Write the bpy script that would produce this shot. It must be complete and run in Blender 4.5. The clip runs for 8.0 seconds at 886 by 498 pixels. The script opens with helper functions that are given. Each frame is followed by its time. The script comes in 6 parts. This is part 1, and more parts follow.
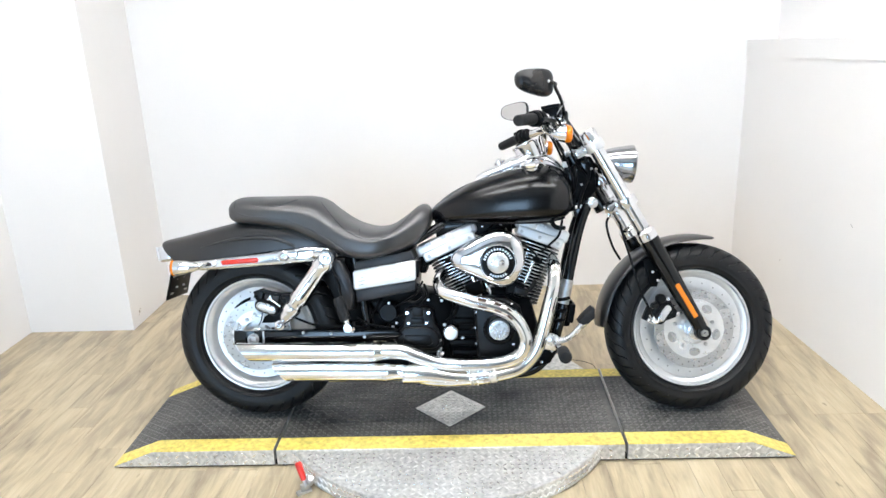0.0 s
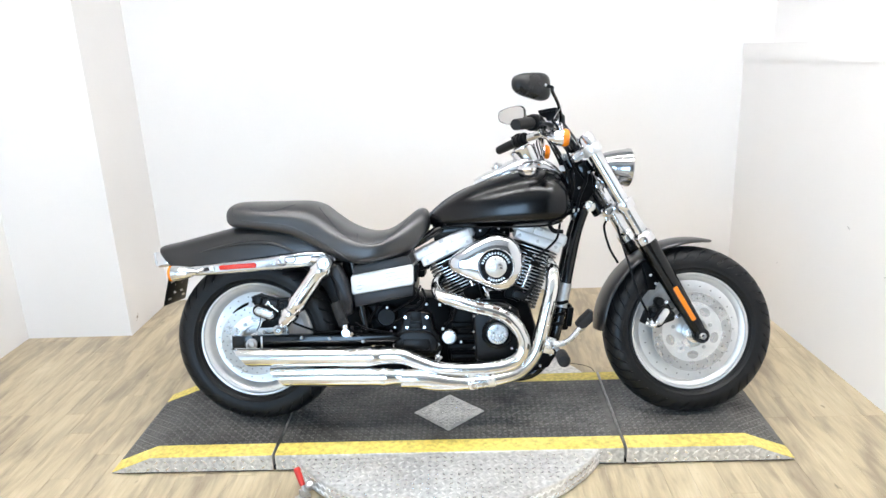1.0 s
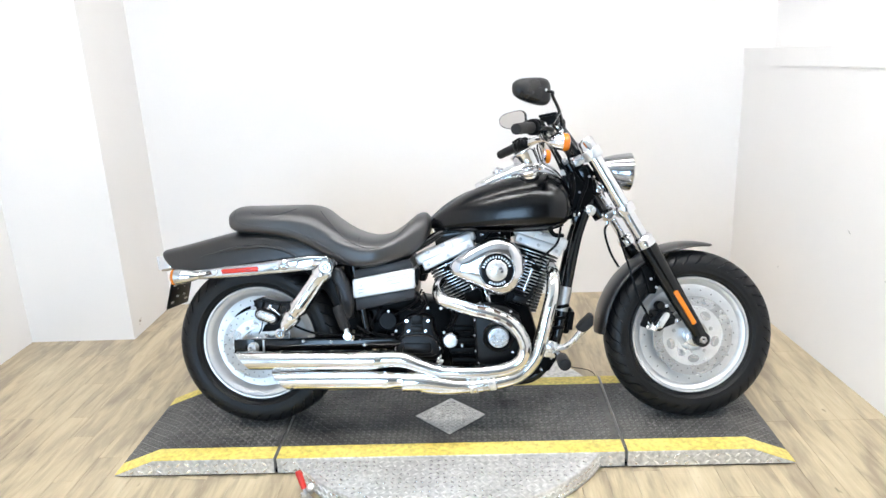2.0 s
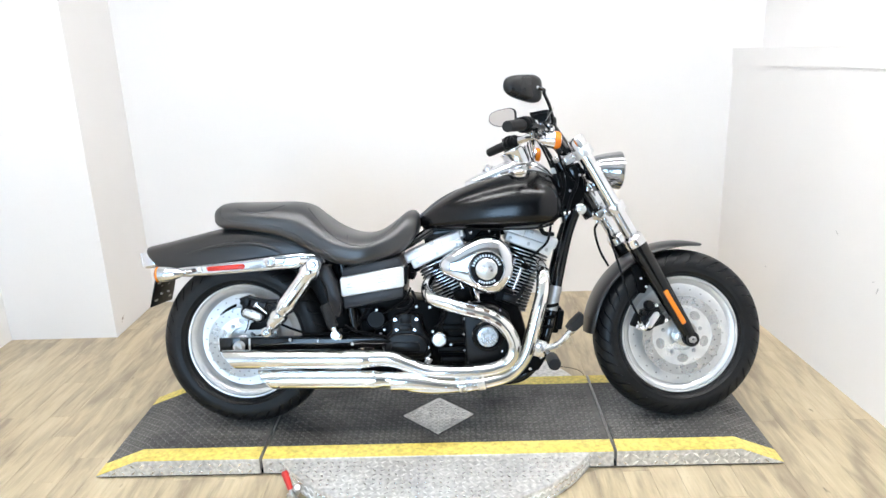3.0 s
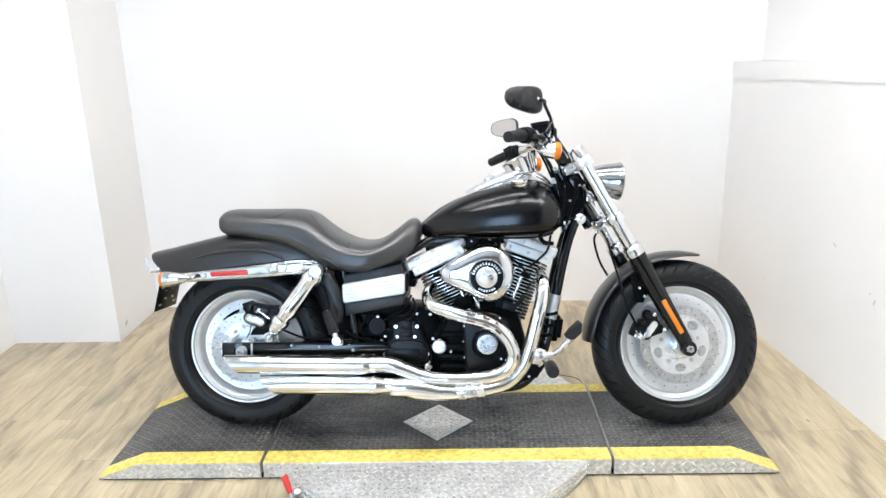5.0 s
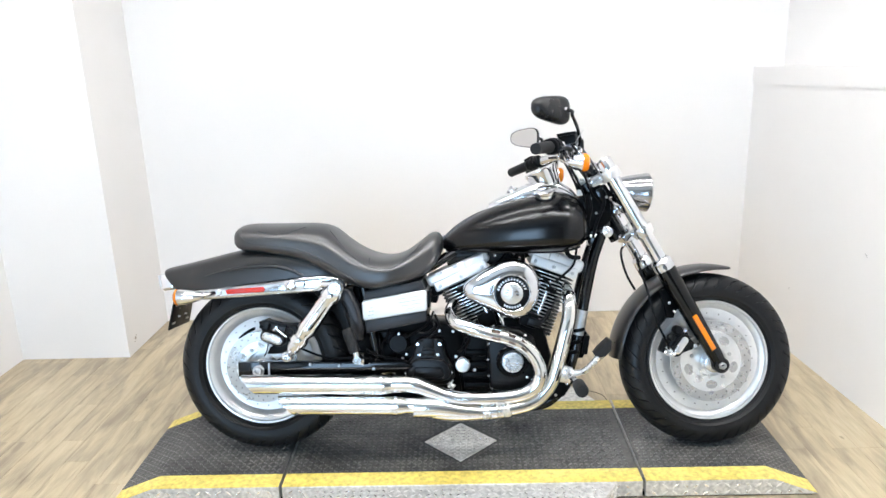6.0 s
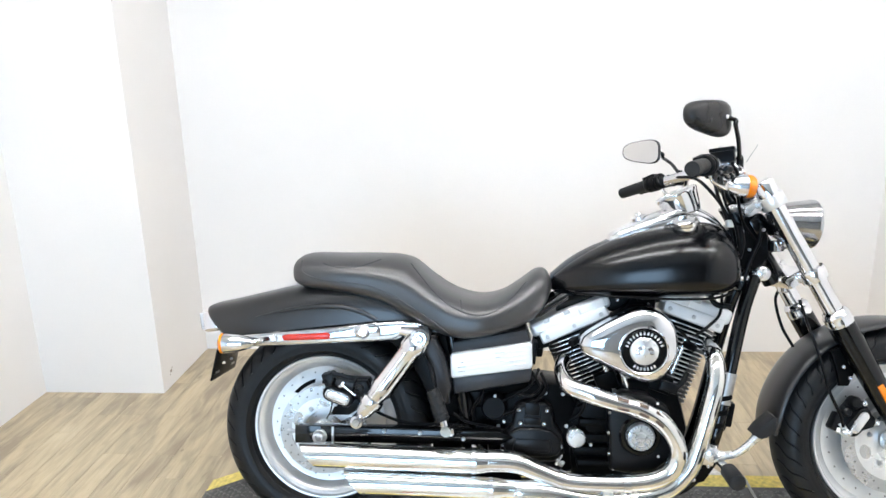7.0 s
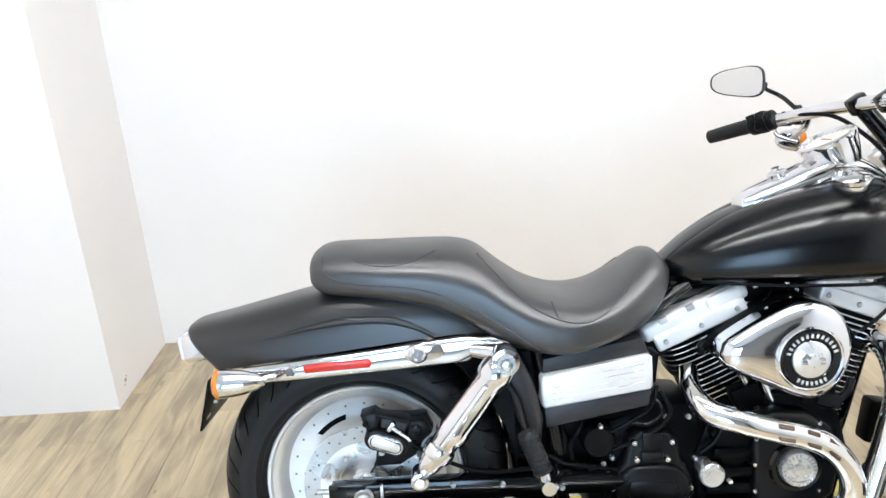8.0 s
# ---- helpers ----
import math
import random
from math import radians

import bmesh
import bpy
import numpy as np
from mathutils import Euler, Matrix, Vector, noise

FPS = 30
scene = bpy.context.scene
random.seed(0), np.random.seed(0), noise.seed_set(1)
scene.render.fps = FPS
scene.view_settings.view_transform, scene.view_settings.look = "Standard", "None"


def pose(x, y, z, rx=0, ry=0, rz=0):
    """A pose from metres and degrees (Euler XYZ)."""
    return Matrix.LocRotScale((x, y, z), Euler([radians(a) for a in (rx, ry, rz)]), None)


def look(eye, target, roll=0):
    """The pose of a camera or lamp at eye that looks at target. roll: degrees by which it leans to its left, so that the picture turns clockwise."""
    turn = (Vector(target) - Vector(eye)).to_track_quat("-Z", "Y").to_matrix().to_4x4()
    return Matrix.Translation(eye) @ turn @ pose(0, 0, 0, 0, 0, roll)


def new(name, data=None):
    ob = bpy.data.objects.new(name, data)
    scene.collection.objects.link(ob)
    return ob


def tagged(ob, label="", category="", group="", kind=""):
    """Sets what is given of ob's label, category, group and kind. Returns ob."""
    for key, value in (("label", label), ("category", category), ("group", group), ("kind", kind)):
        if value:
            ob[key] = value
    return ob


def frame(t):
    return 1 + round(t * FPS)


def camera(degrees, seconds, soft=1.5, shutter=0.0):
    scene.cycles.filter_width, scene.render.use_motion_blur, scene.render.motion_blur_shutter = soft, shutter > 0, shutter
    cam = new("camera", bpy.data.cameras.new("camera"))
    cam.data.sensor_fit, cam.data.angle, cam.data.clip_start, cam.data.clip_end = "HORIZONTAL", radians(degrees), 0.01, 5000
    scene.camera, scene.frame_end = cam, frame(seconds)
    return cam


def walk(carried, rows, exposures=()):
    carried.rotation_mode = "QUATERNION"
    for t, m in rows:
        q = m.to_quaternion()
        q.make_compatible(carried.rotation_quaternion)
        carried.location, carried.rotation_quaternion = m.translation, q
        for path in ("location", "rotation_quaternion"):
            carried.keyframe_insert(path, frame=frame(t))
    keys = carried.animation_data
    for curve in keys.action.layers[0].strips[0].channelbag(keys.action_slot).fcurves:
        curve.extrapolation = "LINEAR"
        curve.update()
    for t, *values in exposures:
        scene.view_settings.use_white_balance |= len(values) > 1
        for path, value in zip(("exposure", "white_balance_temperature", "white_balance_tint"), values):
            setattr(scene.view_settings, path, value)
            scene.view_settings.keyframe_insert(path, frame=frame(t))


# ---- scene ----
cam = camera(63.0, 8.0)
PATH = [
    (0, (0.002, -2.49, 1.455), (-0.085, -0.584, 0.857), -2.4),
    (0.5, (-0.001, -2.491, 1.455), (-0.087, -0.584, 0.859), -2.6),
    (1, (0.002, -2.49, 1.457), (-0.079, -0.58, 0.868), -2.6),
    (1.5, (0.0, -2.491, 1.455), (-0.079, -0.578, 0.875), -2.8),
    (1.7, (0.008, -2.502, 1.457), (-0.076, -0.59, 0.879), -2.8),
    (2.8, (0.007, -2.492, 1.457), (-0.071, -0.577, 0.886), -2.1),
    (3, (-0.009, -2.478, 1.45), (-0.055, -0.565, 0.868), -2.0),
    (3.5, (-0.002, -2.483, 1.457), (-0.072, -0.57, 0.877), -1.4),
    (4, (0.006, -2.493, 1.465), (-0.068, -0.578, 0.893), -1.6),
    (4.5, (0.0, -2.496, 1.46), (-0.06, -0.577, 0.897), -1.7),
    (4.7, (0.0, -2.512, 1.456), (-0.06, -0.592, 0.9), -1.6),
    (5.8, (-0.041, -2.45, 1.467), (-0.075, -0.533, 0.896), -1.3),
    (6, (-0.079, -2.422, 1.474), (-0.134, -0.5, 0.925), -1.9),
    (6.3, (-0.14, -2.35, 1.486), (-0.187, -0.432, 0.921), -1.9),
    (6.5, (-0.151, -2.253, 1.454), (-0.184, -0.336, 0.885), -2.9),
    (6.8, (-0.257, -2.031, 1.437), (-0.305, -0.115, 0.864), -2.3),
    (7, (-0.305, -1.923, 1.432), (-0.45, 0.0, 0.903), -1.4),
    (7.2, (-0.399, -1.831, 1.417), (-0.586, 0.101, 0.936), -3.1),
    (7.3, (-0.438, -1.757, 1.411), (-0.602, 0.171, 0.903), -3.7),
    (7.5, (-0.523, -1.636, 1.407), (-0.59, 0.296, 0.893), -4.4),
    (7.6, (-0.557, -1.584, 1.408), (-0.596, 0.343, 0.874), -4.6),
    (7.8, (-0.607, -1.477, 1.41), (-0.588, 0.417, 0.766), -3.6),
    (8, (-0.632, -1.341, 1.383), (-0.601, 0.53, 0.677), -2.9),
]
walk(cam, [(t, look(eye, target, roll)) for t, eye, target, roll in PATH], [(0.0, -0.38), (4.5, -0.38), (6.0, -0.40), (7.0, -0.40), (8.0, -0.34)])


# ---------------------------------------------------------------- light
world = bpy.data.worlds.new("world")
world.use_nodes = True
scene.world = world
world.node_tree.nodes["Background"].inputs["Color"].default_value = (0.9, 0.95, 1.0, 1)
world.node_tree.nodes["Background"].inputs["Strength"].default_value = 0.05
LAMP, DAY = 74.7, 145.0


# ---------------------------------------------------------------- materials
def nodes_of(name):
    m = bpy.data.materials.new(name)
    m.use_nodes = True
    nt = m.node_tree
    return m, nt, nt.nodes, nt.links, nt.nodes["Principled BSDF"]


def surface(name, color, rough, metal=0.0, var=0.15, scale=6.0, fine=120.0, bump=0.05, rvar=0.1, coat=0.0, dist=0.002, spec=0.5):
    """A procedural surface: colour mottled at two scales, uneven gloss and a fine relief."""
    m, nt, nn, ln, bsdf = nodes_of(name)
    tc = nn.new("ShaderNodeTexCoord")
    big, small = nn.new("ShaderNodeTexNoise"), nn.new("ShaderNodeTexNoise")
    big.inputs["Scale"].default_value, big.inputs["Detail"].default_value = scale, 5
    small.inputs["Scale"].default_value, small.inputs["Detail"].default_value = fine, 3
    for n in (big, small):
        ln.new(tc.outputs["Object"], n.inputs["Vector"])
    mixer = nn.new("ShaderNodeMath")
    mixer.operation = "MULTIPLY_ADD"
    mixer.inputs[1].default_value = 0.4
    ln.new(small.outputs["Fac"], mixer.inputs[0])
    ln.new(big.outputs["Fac"], mixer.inputs[2])
    ramp = nn.new("ShaderNodeMapRange")
    ramp.inputs["From Min"].default_value, ramp.inputs["From Max"].default_value = 0.4, 1.0
    ramp.inputs["To Min"].default_value, ramp.inputs["To Max"].default_value = 1 - var, 1 + var
    ln.new(mixer.outputs[0], ramp.inputs["Value"])
    col = nn.new("ShaderNodeVectorMath")
    col.operation = "SCALE"
    col.inputs[0].default_value = color
    ln.new(ramp.outputs[0], col.inputs["Scale"])
    ln.new(col.outputs[0], bsdf.inputs["Base Color"])
    rr = nn.new("ShaderNodeMapRange")
    rr.inputs["From Min"].default_value, rr.inputs["From Max"].default_value = 0.3, 0.7
    rr.inputs["To Min"].default_value, rr.inputs["To Max"].default_value = max(0.02, rough - rvar / 2), min(1, rough + rvar / 2)
    ln.new(big.outputs["Fac"], rr.inputs["Value"])
    ln.new(rr.outputs[0], bsdf.inputs["Roughness"])
    bsdf.inputs["Metallic"].default_value = metal
    bsdf.inputs["Coat Weight"].default_value = coat
    bsdf.inputs["Specular IOR Level"].default_value = spec
    if bump:
        b = nn.new("ShaderNodeBump")
        b.inputs["Strength"].default_value, b.inputs["Distance"].default_value = bump, dist
        ln.new(small.outputs["Fac"], b.inputs["Height"])
        ln.new(b.outputs[0], bsdf.inputs["Normal"])
    return m


def plank_wood():
    """Wood-look planks: tan and grey-brown clouded along the grain, a tone for each plank, fine grain and small dark knots."""
    m, nt, nn, ln, bsdf = nodes_of("plank_wood")
    tc, info = nn.new("ShaderNodeTexCoord"), nn.new("ShaderNodeObjectInfo")
    shift = nn.new("ShaderNodeVectorMath")
    shift.operation = "MULTIPLY_ADD"
    comb = nn.new("ShaderNodeCombineXYZ")
    for k in range(3):
        ln.new(info.outputs["Random"], comb.inputs[k])
    shift.inputs[1].default_value = (17, 31, 7)
    ln.new(comb.outputs[0], shift.inputs[0])
    ln.new(tc.outputs["Object"], shift.inputs[2])

    place = nn.new("ShaderNodeNewGeometry")

    def grain(sx, sy, detail, distort, whole=False):
        mp, n = nn.new("ShaderNodeMapping"), nn.new("ShaderNodeTexNoise")
        mp.inputs["Scale"].default_value = (sx, sy, 1)
        ln.new(place.outputs["Position"] if whole else shift.outputs[0], mp.inputs["Vector"])
        ln.new(mp.outputs[0], n.inputs["Vector"])
        n.inputs["Scale"].default_value, n.inputs["Detail"].default_value, n.inputs["Distortion"].default_value = 1, detail, distort
        return n

    def calc(op, a, b, c=0.0):
        n = nn.new("ShaderNodeMath")
        n.operation = op
        for k, v in enumerate((a, b, c)):
            if isinstance(v, float):
                n.inputs[k].default_value = v
            else:
                ln.new(v, n.inputs[k])
        return n.outputs[0]
    cloud, streak, fine, knot = grain(9, 1.8, 6, 1.2, True), grain(28, 4.2, 8, 0.9), grain(170, 6, 4, 0.2), grain(22, 9, 2, 0.3)
    mix = calc("MULTIPLY_ADD", cloud.outputs["Fac"], 1.45, -0.88)
    mix = calc("MULTIPLY_ADD", streak.outputs["Fac"], 0.95, mix)
    mix = calc("MULTIPLY_ADD", info.outputs["Random"], 0.20, mix)
    tone = nn.new("ShaderNodeValToRGB")
    e = tone.color_ramp.elements
    e[0].position, e[0].color = 0.14, (0.30, 0.24, 0.165, 1)
    e[1].position, e[1].color = 0.95, (0.60, 0.51, 0.355, 1)
    mid = e.new(0.55)
    mid.color = (0.505, 0.415, 0.272, 1)
    ln.new(mix, tone.inputs["Fac"])
    grainy = calc("MULTIPLY_ADD", fine.outputs["Fac"], 0.36, 0.82)
    dark = nn.new("ShaderNodeMapRange")
    dark.inputs["From Min"].default_value, dark.inputs["From Max"].default_value = 0.735, 0.80
    dark.inputs["To Min"].default_value, dark.inputs["To Max"].default_value = 1.0, 0.45
    ln.new(knot.outputs["Fac"], dark.inputs["Value"])
    sc = nn.new("ShaderNodeVectorMath")
    sc.operation = "SCALE"
    ln.new(tone.outputs["Color"], sc.inputs[0])
    ln.new(calc("MULTIPLY", grainy, dark.outputs[0]), sc.inputs["Scale"])
    ln.new(sc.outputs[0], bsdf.inputs["Base Color"])
    bsdf.inputs["Roughness"].default_value = 0.36
    b = nn.new("ShaderNodeBump")
    b.inputs["Strength"].default_value, b.inputs["Distance"].default_value = 0.15, 0.001
    ln.new(fine.outputs["Fac"], b.inputs["Height"])
    ln.new(b.outputs[0], bsdf.inputs["Normal"])
    return m


def trodden(name, dark, base, dust, rough, metal=0.0, spec=0.4):
    """A worn deck surface: black scuffed stains, bare paint, and pale dust in drifts."""
    m, nt, nn, ln, bsdf = nodes_of(name)
    tc = nn.new("ShaderNodeTexCoord")
    mp = nn.new("ShaderNodeMapping")
    mp.inputs["Scale"].default_value = (1.0, 1.8, 1.0)
    big, small = nn.new("ShaderNodeTexNoise"), nn.new("ShaderNodeTexNoise")
    big.inputs["Scale"].default_value, big.inputs["Detail"].default_value, big.inputs["Roughness"].default_value = 2.6, 9, 0.62
    small.inputs["Scale"].default_value, small.inputs["Detail"].default_value = 70, 4
    ln.new(tc.outputs["Object"], mp.inputs["Vector"])
    ln.new(mp.outputs[0], big.inputs["Vector"])
    ln.new(tc.outputs["Object"], small.inputs["Vector"])
    ramp = nn.new("ShaderNodeValToRGB")
    e = ramp.color_ramp.elements
    e[0].position, e[0].color = 0.30, (*dark, 1)
    e[1].position, e[1].color = 0.72, (*dust, 1)
    mid = e.new(0.44)
    mid.color = (*base, 1)
    ln.new(big.outputs["Fac"], ramp.inputs["Fac"])
    grit = nn.new("ShaderNodeMapRange")
    grit.inputs["From Min"].default_value, grit.inputs["From Max"].default_value = 0.3, 0.7
    grit.inputs["To Min"].default_value, grit.inputs["To Max"].default_value = 0.72, 1.25
    ln.new(small.outputs["Fac"], grit.inputs["Value"])
    sc = nn.new("ShaderNodeVectorMath")
    sc.operation = "SCALE"
    ln.new(ramp.outputs["Color"], sc.inputs[0])
    ln.new(grit.outputs[0], sc.inputs["Scale"])
    ln.new(sc.outputs[0], bsdf.inputs["Base Color"])
    bsdf.inputs["Roughness"].default_value, bsdf.inputs["Metallic"].default_value, bsdf.inputs["Specular IOR Level"].default_value = rough, metal, spec
    b = nn.new("ShaderNodeBump")
    b.inputs["Strength"].default_value, b.inputs["Distance"].default_value = 0.2, 0.001
    ln.new(small.outputs["Fac"], b.inputs["Height"])
    ln.new(b.outputs[0], bsdf.inputs["Normal"])
    return m


def machined(name, color, rough, metal, aniso, tint=0.06):
    """Lathe-turned metal: brushed round its axle, so that its gloss fans out in wedges; fine turning marks and faint brake dust."""
    m, nt, nn, ln, bsdf = nodes_of(name)
    tc, tan = nn.new("ShaderNodeTexCoord"), nn.new("ShaderNodeTangent")
    tan.direction_type, tan.axis = "RADIAL", "Y"
    dust = nn.new("ShaderNodeTexNoise")
    dust.inputs["Scale"].default_value, dust.inputs["Detail"].default_value = 26, 6
    ln.new(tc.outputs["Object"], dust.inputs["Vector"])
    ramp = nn.new("ShaderNodeMapRange")
    ramp.inputs["From Min"].default_value, ramp.inputs["From Max"].default_value = 0.35, 0.7
    ramp.inputs["To Min"].default_value, ramp.inputs["To Max"].default_value = 1 + tint * 0.4, 1 - tint
    ln.new(dust.outputs["Fac"], ramp.inputs["Value"])
    col = nn.new("ShaderNodeVectorMath")
    col.operation = "SCALE"
    col.inputs[0].default_value = color
    ln.new(ramp.outputs[0], col.inputs["Scale"])
    ln.new(col.outputs[0], bsdf.inputs["Base Color"])
    rr = nn.new("ShaderNodeMapRange")
    rr.inputs["From Min"].default_value, rr.inputs["From Max"].default_value = 0.3, 0.7
    rr.inputs["To Min"].default_value, rr.inputs["To Max"].default_value = rough - 0.05, rough + 0.07
    ln.new(dust.outputs["Fac"], rr.inputs["Value"])
    ln.new(rr.outputs[0], bsdf.inputs["Roughness"])
    bsdf.inputs["Metallic"].default_value = metal
    bsdf.inputs["Anisotropic"].default_value = aniso
    ln.new(tan.outputs[0], bsdf.inputs["Tangent"])
    return m


def glow(name, color, strength):
    m, nt, nn, ln, bsdf = nodes_of(name)
    bsdf.inputs["Base Color"].default_value = (0.8, 0.8, 0.8, 1)
    bsdf.inputs["Emission Color"].default_value = (*color, 1)
    bsdf.inputs["Emission Strength"].default_value = strength
    return m


def lens(name, color, rough=0.12):
    """Moulded plastic lens, deep in colour, letting a little light through."""
    m, nt, nn, ln, bsdf = nodes_of(name)
    bsdf.inputs["Base Color"].default_value = (*color, 1)
    bsdf.inputs["Roughness"].default_value = rough
    bsdf.inputs["Transmission Weight"].default_value = 0.15
    bsdf.inputs["Coat Weight"].default_value = 0.5
    w = nn.new("ShaderNodeTexWave")
    w.inputs["Scale"].default_value = 90
    tc, b = nn.new("ShaderNodeTexCoord"), nn.new("ShaderNodeBump")
    ln.new(tc.outputs["Object"], w.inputs["Vector"])
    b.inputs["Strength"].default_value, b.inputs["Distance"].default_value = 0.3, 0.001
    ln.new(w.outputs["Fac"], b.inputs["Height"])
    ln.new(b.outputs[0], bsdf.inputs["Normal"])
    return m


WALL = surface("white_wall_paint", (0.853, 0.826, 0.805), 0.75, var=0.035, scale=1.2, fine=260, bump=0.06, dist=0.001, spec=0.3)
OUTDARK = surface("dark_backdrop_paint", (0.02, 0.021, 0.025), 0.7)
CEIL = surface("ceiling_white", (0.70, 0.695, 0.685), 0.8, var=0.05, scale=1.0, fine=90, bump=0.1)
REARWALL = surface("grey_wall_paint", (0.30, 0.30, 0.296), 0.6, var=0.1, scale=0.8, fine=120, bump=0.05)
WOOD = plank_wood()
CASTING = surface("satin_black_casting", (0.0045, 0.0045, 0.005), 0.34, 0.0, var=0.2, scale=14, fine=350, bump=0.10, rvar=0.1, spec=0.21)
SUBFLOOR = surface("floor_joint_dark", (0.12, 0.09, 0.06), 0.8)
CHROME = surface("chrome", (0.78, 0.78, 0.80), 0.085, 1.0, var=0.03, scale=14, fine=300, bump=0.0, rvar=0.07)
CHROME_WORN = surface("exhaust_chrome", (0.82, 0.81, 0.79), 0.12, 1.0, var=0.06, scale=9, fine=60, bump=0.01, rvar=0.10)
SOFTCHROME = surface("soft_chrome", (0.74, 0.74, 0.76), 0.2, 1.0, var=0.05, scale=14, fine=300, bump=0.0, rvar=0.1)
# headlight chrome: base colour darkened to stand in for a grey reflection
GREYCHROME = surface("grey_reflection_chrome", (0.50, 0.50, 0.51), 0.16, 1.0, var=0.12, scale=9, fine=120, bump=0.02, rvar=0.12)
ALLOY = surface("polished_alloy", (0.74, 0.74, 0.745), 0.28, 0.78, var=0.07, scale=12, fine=220, bump=0.02, rvar=0.16)
RIM = machined("machined_rim_alloy", (0.74, 0.742, 0.745), 0.40, 0.62, 0.35)
DISC = machined("brake_disc_steel", (0.52, 0.517, 0.512), 0.27, 0.85, 0.65, 0.1)
CARRIER = machined("carrier_alloy", (0.82, 0.82, 0.815), 0.30, 0.85, 0.4, 0.08)
SILVER = surface("silver_powder_coat", (0.74, 0.75, 0.76), 0.40, 0.4, var=0.04, scale=15, fine=350, bump=0.03)
SATIN = surface("satin_black_paint", (0.0009, 0.0009, 0.0014), 0.205, 0.0, var=0.2, scale=3, fine=500, bump=0.012, rvar=0.04, spec=0.40)
FENDER = surface("satin_black_fender_paint", (0.011, 0.011, 0.0118), 0.30, 0.0, var=0.2, scale=4, fine=500, bump=0.02, rvar=0.08, spec=0.6)
BLACK = surface("black_engine_paint", (0.0026, 0.0026, 0.0029), 0.40, 0.0, var=0.3, scale=12, fine=300, bump=0.10, rvar=0.15, spec=0.07)
GLOSS = surface("gloss_black_frame", (0.0016, 0.0016, 0.0019), 0.11, 0.0, var=0.2, scale=8, fine=300, bump=0.008, spec=0.42)
VINYL = surface("black_vinyl", (0.019, 0.019, 0.0205), 0.37, 0.0, var=0.25, scale=7, fine=420, bump=0.07, rvar=0.10, dist=0.001, spec=0.95)
RUBBER = surface("tyre_rubber", (0.009, 0.009, 0.0096), 0.42, 0.0, var=0.3, scale=9, fine=160, bump=0.10, rvar=0.2, spec=0.26)
GRIP = surface("grip_rubber", (0.012, 0.012, 0.013), 0.6, 0.0, var=0.2, scale=20, fine=250, bump=0.2, spec=0.3)
SHELL = surface("mirror_shell_paint", (0.010, 0.010, 0.011), 0.29, 0.0, var=0.2, scale=12, fine=300, bump=0.03, spec=0.42)
PLASTIC = surface("black_plastic", (0.0025, 0.0025, 0.003), 0.36, 0.0, var=0.2, scale=15, fine=300, bump=0.08, spec=0.13)
GREYBOX = surface("grey_black_cover", (0.022, 0.022, 0.025), 0.4, 0.0, var=0.15, scale=8, fine=300, bump=0.04, spec=0.4)
DARKGAP = surface("dark_slot", (0.14, 0.135, 0.13), 0.6)
SCRAPED = surface("scraped_chrome", (0.70, 0.66, 0.60), 0.30, 0.9, var=0.32, scale=42, fine=180, bump=0.12, rvar=0.3)
BLUED = surface("heat_blued_chrome", (0.42, 0.45, 0.72), 0.16, 1.0, var=0.2, scale=20, fine=90, bump=0.01)
HEATED = surface("heat_tinted_steel", (0.10, 0.07, 0.055), 0.45, 0.7, var=0.3, scale=30, fine=200)
THREAD = surface("stitching_thread", (0.05, 0.05, 0.055), 0.7)
DECK = trodden("worn_black_deck", (0.017, 0.0165, 0.016), (0.056, 0.054, 0.051), (0.125, 0.119, 0.110), 0.46, 0.0, 0.45)
LUG = trodden("worn_deck_lug", (0.038, 0.037, 0.036), (0.125, 0.121, 0.115), (0.225, 0.217, 0.203), 0.33, 0.25)
TREAD = trodden("aluminium_tread", (0.52, 0.51, 0.495), (0.655, 0.645, 0.625), (0.745, 0.735, 0.715), 0.4, 0.55, 0.5)
TREADLUG = surface("aluminium_lug", (0.88, 0.87, 0.85), 0.27, 0.85, var=0.1, scale=10, fine=90, bump=0.05)
YELLOW = trodden("safety_yellow_paint", (0.58, 0.43, 0.085), (0.72, 0.57, 0.135), (0.76, 0.63, 0.20), 0.5)
REDGRIP = surface("red_vinyl_sleeve", (0.62, 0.03, 0.02), 0.35, 0.0, var=0.1)
STEEL = surface("zinc_steel", (0.5, 0.5, 0.5), 0.4, 0.9, var=0.2, scale=30)
AMBER = lens("amber_lens", (0.90, 0.245, 0.008), 0.16)
REDLENS = lens("red_lens", (0.62, 0.018, 0.003), 0.22)
CLEAR = lens("clear_lens", (0.75, 0.75, 0.77), 0.08)
GLASS = surface("mirror_glass", (0.58, 0.575, 0.575), 0.03, 1.0, var=0.0, bump=0.0, rvar=0.0)
DIAL = surface("dial_face", (0.55, 0.54, 0.50), 0.4)
PANEL = glow("lamp_diffuser", (0.945, 0.95, 0.965), LAMP)


# ---------------------------------------------------------------- shape helpers
def finish(bm, name, mats, parent=None, label="", m=None, sharp=38):
    bmesh.ops.recalc_face_normals(bm, faces=bm.faces)
    me = bpy.data.meshes.new(name)
    bm.to_mesh(me)
    bm.free()
    for mt in (mats if isinstance(mats, (list, tuple)) else [mats]):
        me.materials.append(mt)
    me.polygons.foreach_set("use_smooth", [True] * len(me.polygons))
    me.set_sharp_from_angle(angle=radians(sharp))
    ob = new(name, me)
    if parent is not None:
        ob.parent = parent
    if m is not None:
        ob.matrix_local = m
    if label:
        tagged(ob, label)
    return ob


